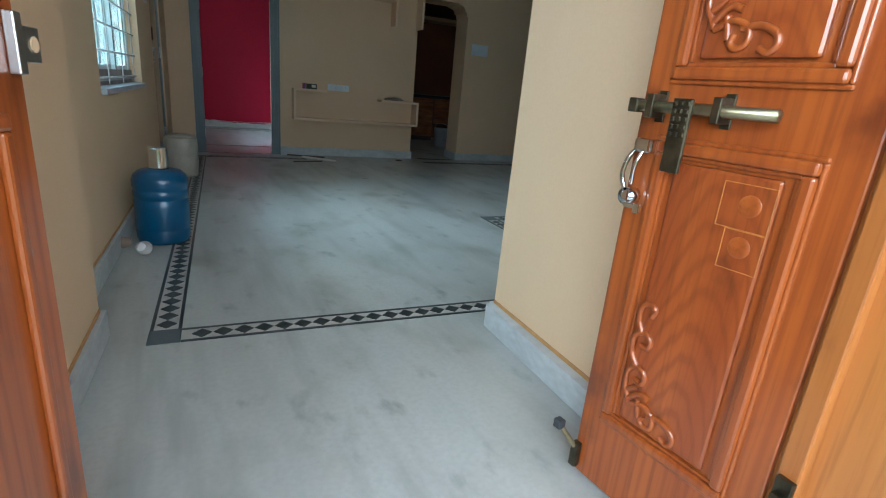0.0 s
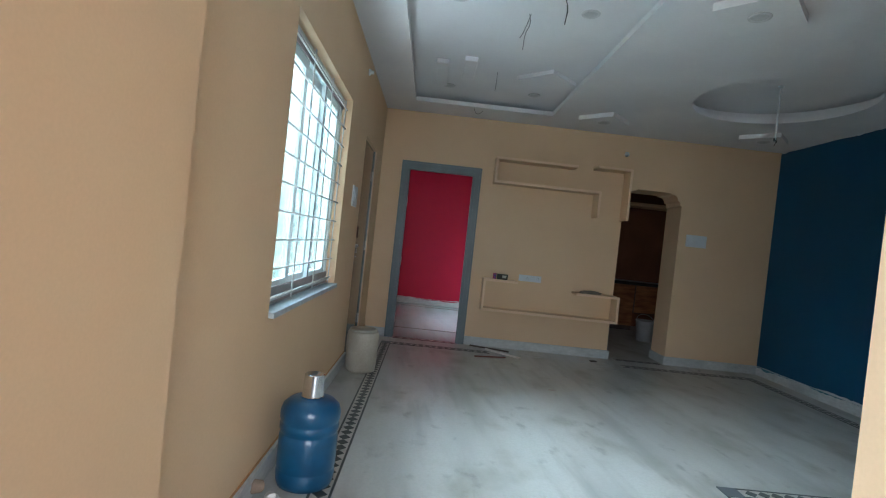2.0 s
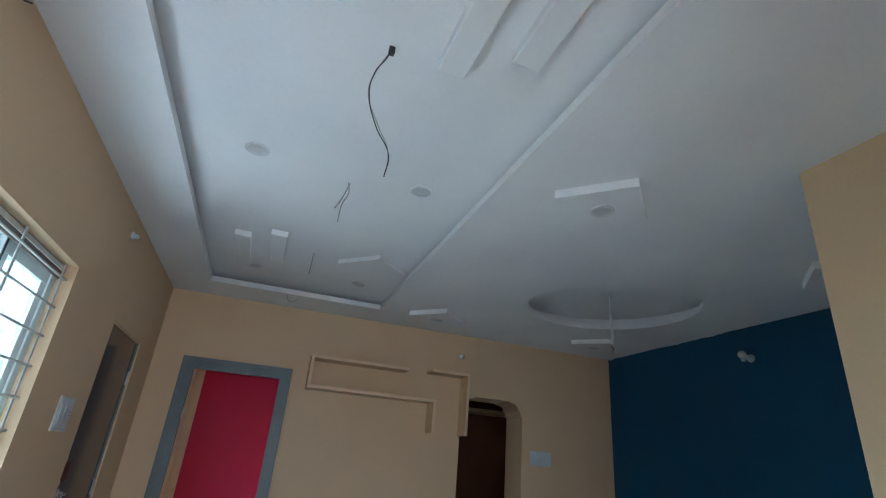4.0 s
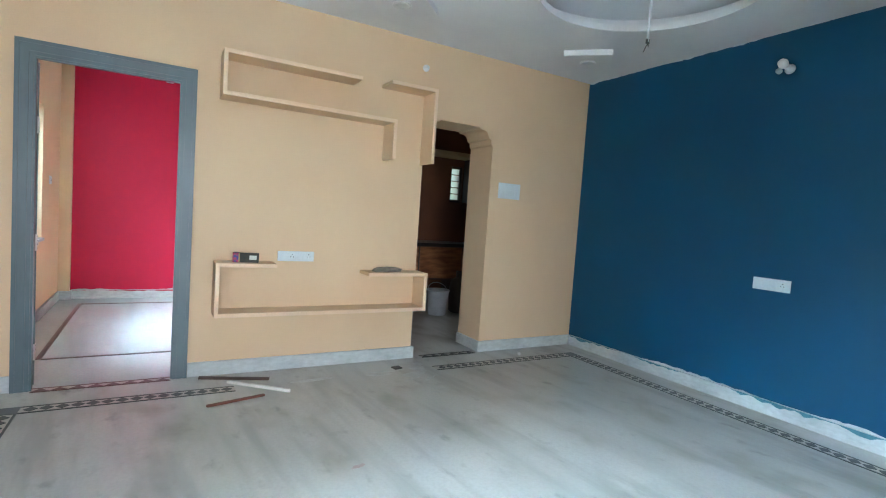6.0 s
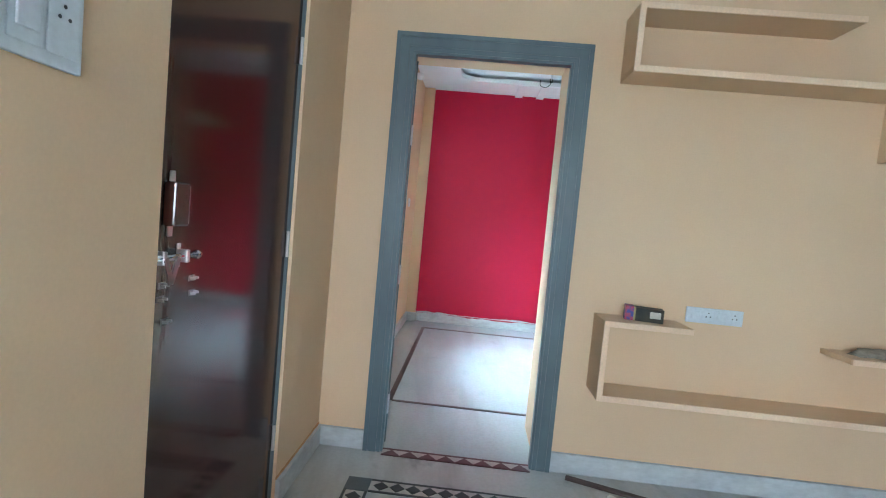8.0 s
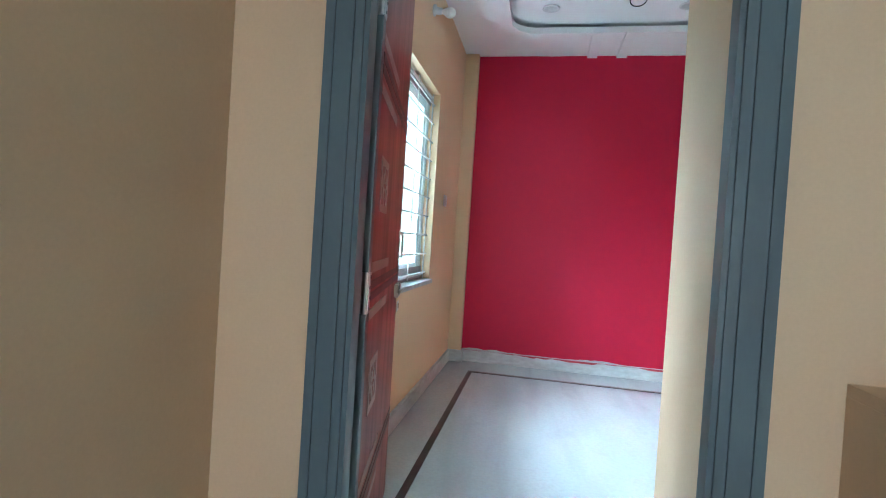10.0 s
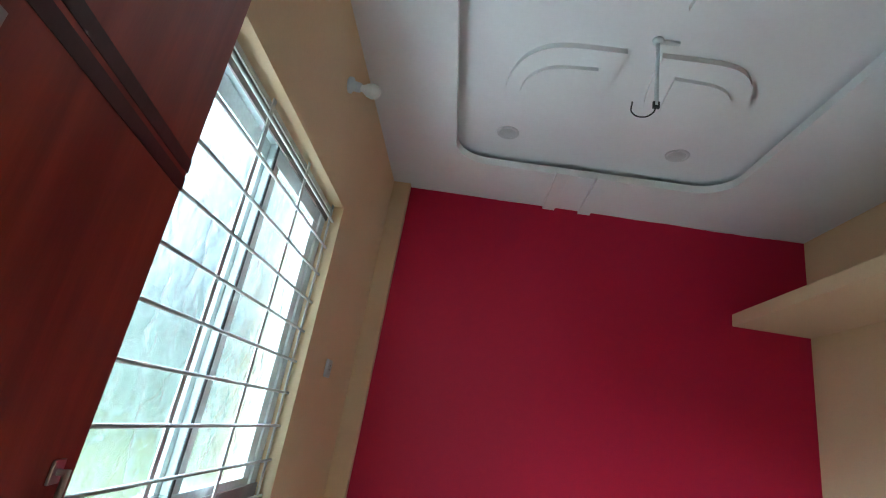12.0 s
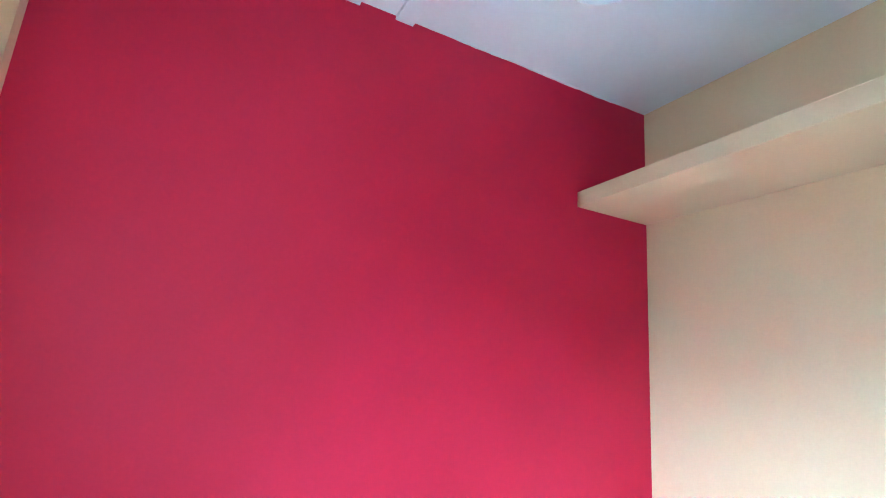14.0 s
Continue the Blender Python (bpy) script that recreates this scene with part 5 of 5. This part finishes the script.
for x0, x1 in ((5.13, 5.46), (5.47, 5.79)):
    cab = thing("wall_cabinet", pose(x0, 2.99, 0), "red brown laminate wall cabinet under the kitchen slab", "cabinet", "kitchen wall cabinets")
    part("body", boxes((0, x1 - x0, 0.02, 0.31, 1.50, 2.199)), STICK_DARK, cab)
    for z0, z1 in ((1.505, 1.955), (1.963, 2.194)):
        door = part("door", boxes((0.004, x1 - x0 - 0.004, 0.0, 0.019, z0, z1), bevel=0.003), KITCHEN_PANEL, cab)
        part("pull", boxes((0.02, 0.03, -0.016, 0.0, z0 + 0.03, z0 + 0.13), bevel=0.003), STEEL, door, "small steel pull")
batten = thing("batten_light", pose(5.27, 3.05, 1.499), "short white unlit batten light under the wall cabinet", "light")
part("tube", boxes((-0.10, 0.10, -0.02, 0.02, -0.034, -0.012), bevel=0.008), PLASTIC_WHITE, batten)
part("base", boxes((-0.105, 0.105, -0.014, 0.014, -0.012, 0.0), bevel=0.002), PLASTIC_WHITE, batten)
bucket = thing("bucket", pose(3.86, 1.66, 0), "pale grey plastic bucket on the kitchen floor", "bucket")
part("body", lathe([(0.10, 0.0), (0.115, 0.005), (0.14, 0.30), (0.148, 0.305), (0.146, 0.32), (0.138, 0.315), (0.11, 0.02), (0.002, 0.015)], 28), BUCKET, bucket, smooth=True)
part("handle", wire([(0.145, 0, 0.30), (0.10, 0.05, 0.37), (0, 0.07, 0.40), (-0.10, 0.05, 0.37), (-0.145, 0, 0.30)], 0.004), STEEL, bucket, smooth=True)
can = thing("gas_cylinder", pose(4.25, 1.75, 0), "dark metal cylinder standing in the kitchen", "cylinder")
part("body", lathe([(0.12, 0.0), (0.15, 0.03), (0.155, 0.30), (0.13, 0.42), (0.06, 0.47), (0.03, 0.48)], 28), METAL_DARK, can, smooth=True)
part("collar", lathe([(0.07, 0.46), (0.072, 0.54), (0.066, 0.54), (0.064, 0.47)], 20), METAL_DARK, can)


# ---- ragged paint edges and spilt plaster ----
def ragged(name, a, b, out, z0, low, high, material, label, step=0.03, seed=1, down=False):
    """A thin uneven smear of paint along a wall from a to b, standing 2 mm off it."""
    rnd = random.Random(seed)
    a, b, out = Vector((*a, 0)), Vector((*b, 0)), Vector((*out, 0)) * 0.0025
    n = int((b - a).length / step)
    bm = bmesh.new()
    last, level = None, 0.5
    for k in range(n + 1):
        p = a.lerp(b, k / n) + out
        level = min(max(level + rnd.uniform(-0.35, 0.35), 0.0), 1.0)
        top = (low + (high - low) * level * level) * (-1 if down else 1)
        pair = (bm.verts.new((p.x, p.y, z0)), bm.verts.new((p.x, p.y, z0 + top)))
        if last:
            bm.faces.new((last[0], pair[0], pair[1], last[1]))
        last = pair
    geom = bmesh.ops.extrude_face_region(bm, geom=list(bm.faces))["geom"]
    for v in geom:
        if isinstance(v, bmesh.types.BMVert):
            v.co -= out * 0.7
    structure(name, bm, material, label, "paint smear")


SMEAR_RED = mat("pinkish red smear", (0.42, 0.05, 0.07), 0.6, scale=20)
SMEAR_BLUE = mat("thin blue smear", (0.06, 0.19, 0.25), 0.6, scale=20)
ragged("trim_red_base", (-0.09, BED_BACK - 0.02), (2.45, BED_BACK - 0.02), (0, -1), 0.1, 0.0, 0.018, SMEAR_RED, "ragged red paint over the skirting top", seed=3, down=True)
ragged("trim_red_gap", (-0.11, BED_BACK), (2.47, BED_BACK), (0, -1), 0.1, 0.001, 0.016, SKIRT, "ragged pale gap between the red paint and the skirting", seed=5)
ragged("trim_red_top", (-0.11, BED_BACK), (2.47, BED_BACK), (0, -1), BED_H, 0.001, 0.008, WHITE, "uneven white line where ceiling meets red paint", seed=7, down=True)
ragged("trim_blue_top", (RIGHT, -3.74), (RIGHT, -0.01), (-1, 0), HALL_H, 0.001, 0.014, WHITE, "uneven white line where ceiling meets blue paint", seed=9, down=True)
ragged("trim_blue_base", (RIGHT - 0.02, -3.70), (RIGHT - 0.02, -0.04), (-1, 0), 0.1, 0.0, 0.03, SMEAR_BLUE, "ragged blue paint over the skirting top", seed=11, down=True)
ragged("trim_blue_gap", (RIGHT, -3.70), (RIGHT, -0.04), (-1, 0), 0.1, 0.001, 0.02, SKIRT, "ragged pale gap between the blue paint and the skirting", seed=13)


def spill(x, y, rx, ry, seed, turn=0.0, material=DUST, label="dried white plaster smear on the marble floor"):
    rnd = random.Random(seed)
    pts = []
    for k in range(40):
        a = 2 * math.pi * k / 40
        w = 0.75 + 0.35 * noise.noise(Vector((math.cos(a) * 1.7, math.sin(a) * 1.7, seed))) + rnd.uniform(-0.08, 0.08)
        px, py = rx * w * math.cos(a), ry * w * math.sin(a)
        pts.append((x + px * math.cos(turn) - py * math.sin(turn), y + px * math.sin(turn) + py * math.cos(turn)))
    solid("plaster_spill", prism(pts, 0.0004, 0.0016), material, label, "plaster", group="plaster smears")


for k, row in enumerate(((2.52, -0.42, 0.16, 0.05, 0.3), (2.60, -0.30, 0.09, 0.06, 0.0), (2.45, -0.52, 0.13, 0.03, 0.5), (2.66, -0.20, 0.06, 0.05, 0.0), (1.75, -0.33, 0.20, 0.03, 0.05), (2.25, -0.36, 0.12, 0.025, -0.1))):
    spill(*row[:4], k + 2, row[4])
PINK_STAIN = mat("faded pink paint splash", (0.40, 0.30, 0.28), 0.7, other=(0.45, 0.40, 0.38), scale=30)
spill(1.62, -1.62, 0.055, 0.018, 21, 0.3, PINK_STAIN, "faded pink paint splash on the marble floor")
spill(2.30, -0.30, 0.16, 0.020, 23, -0.12)
spill(2.58, -0.56, 0.10, 0.022, 25, 0.6)
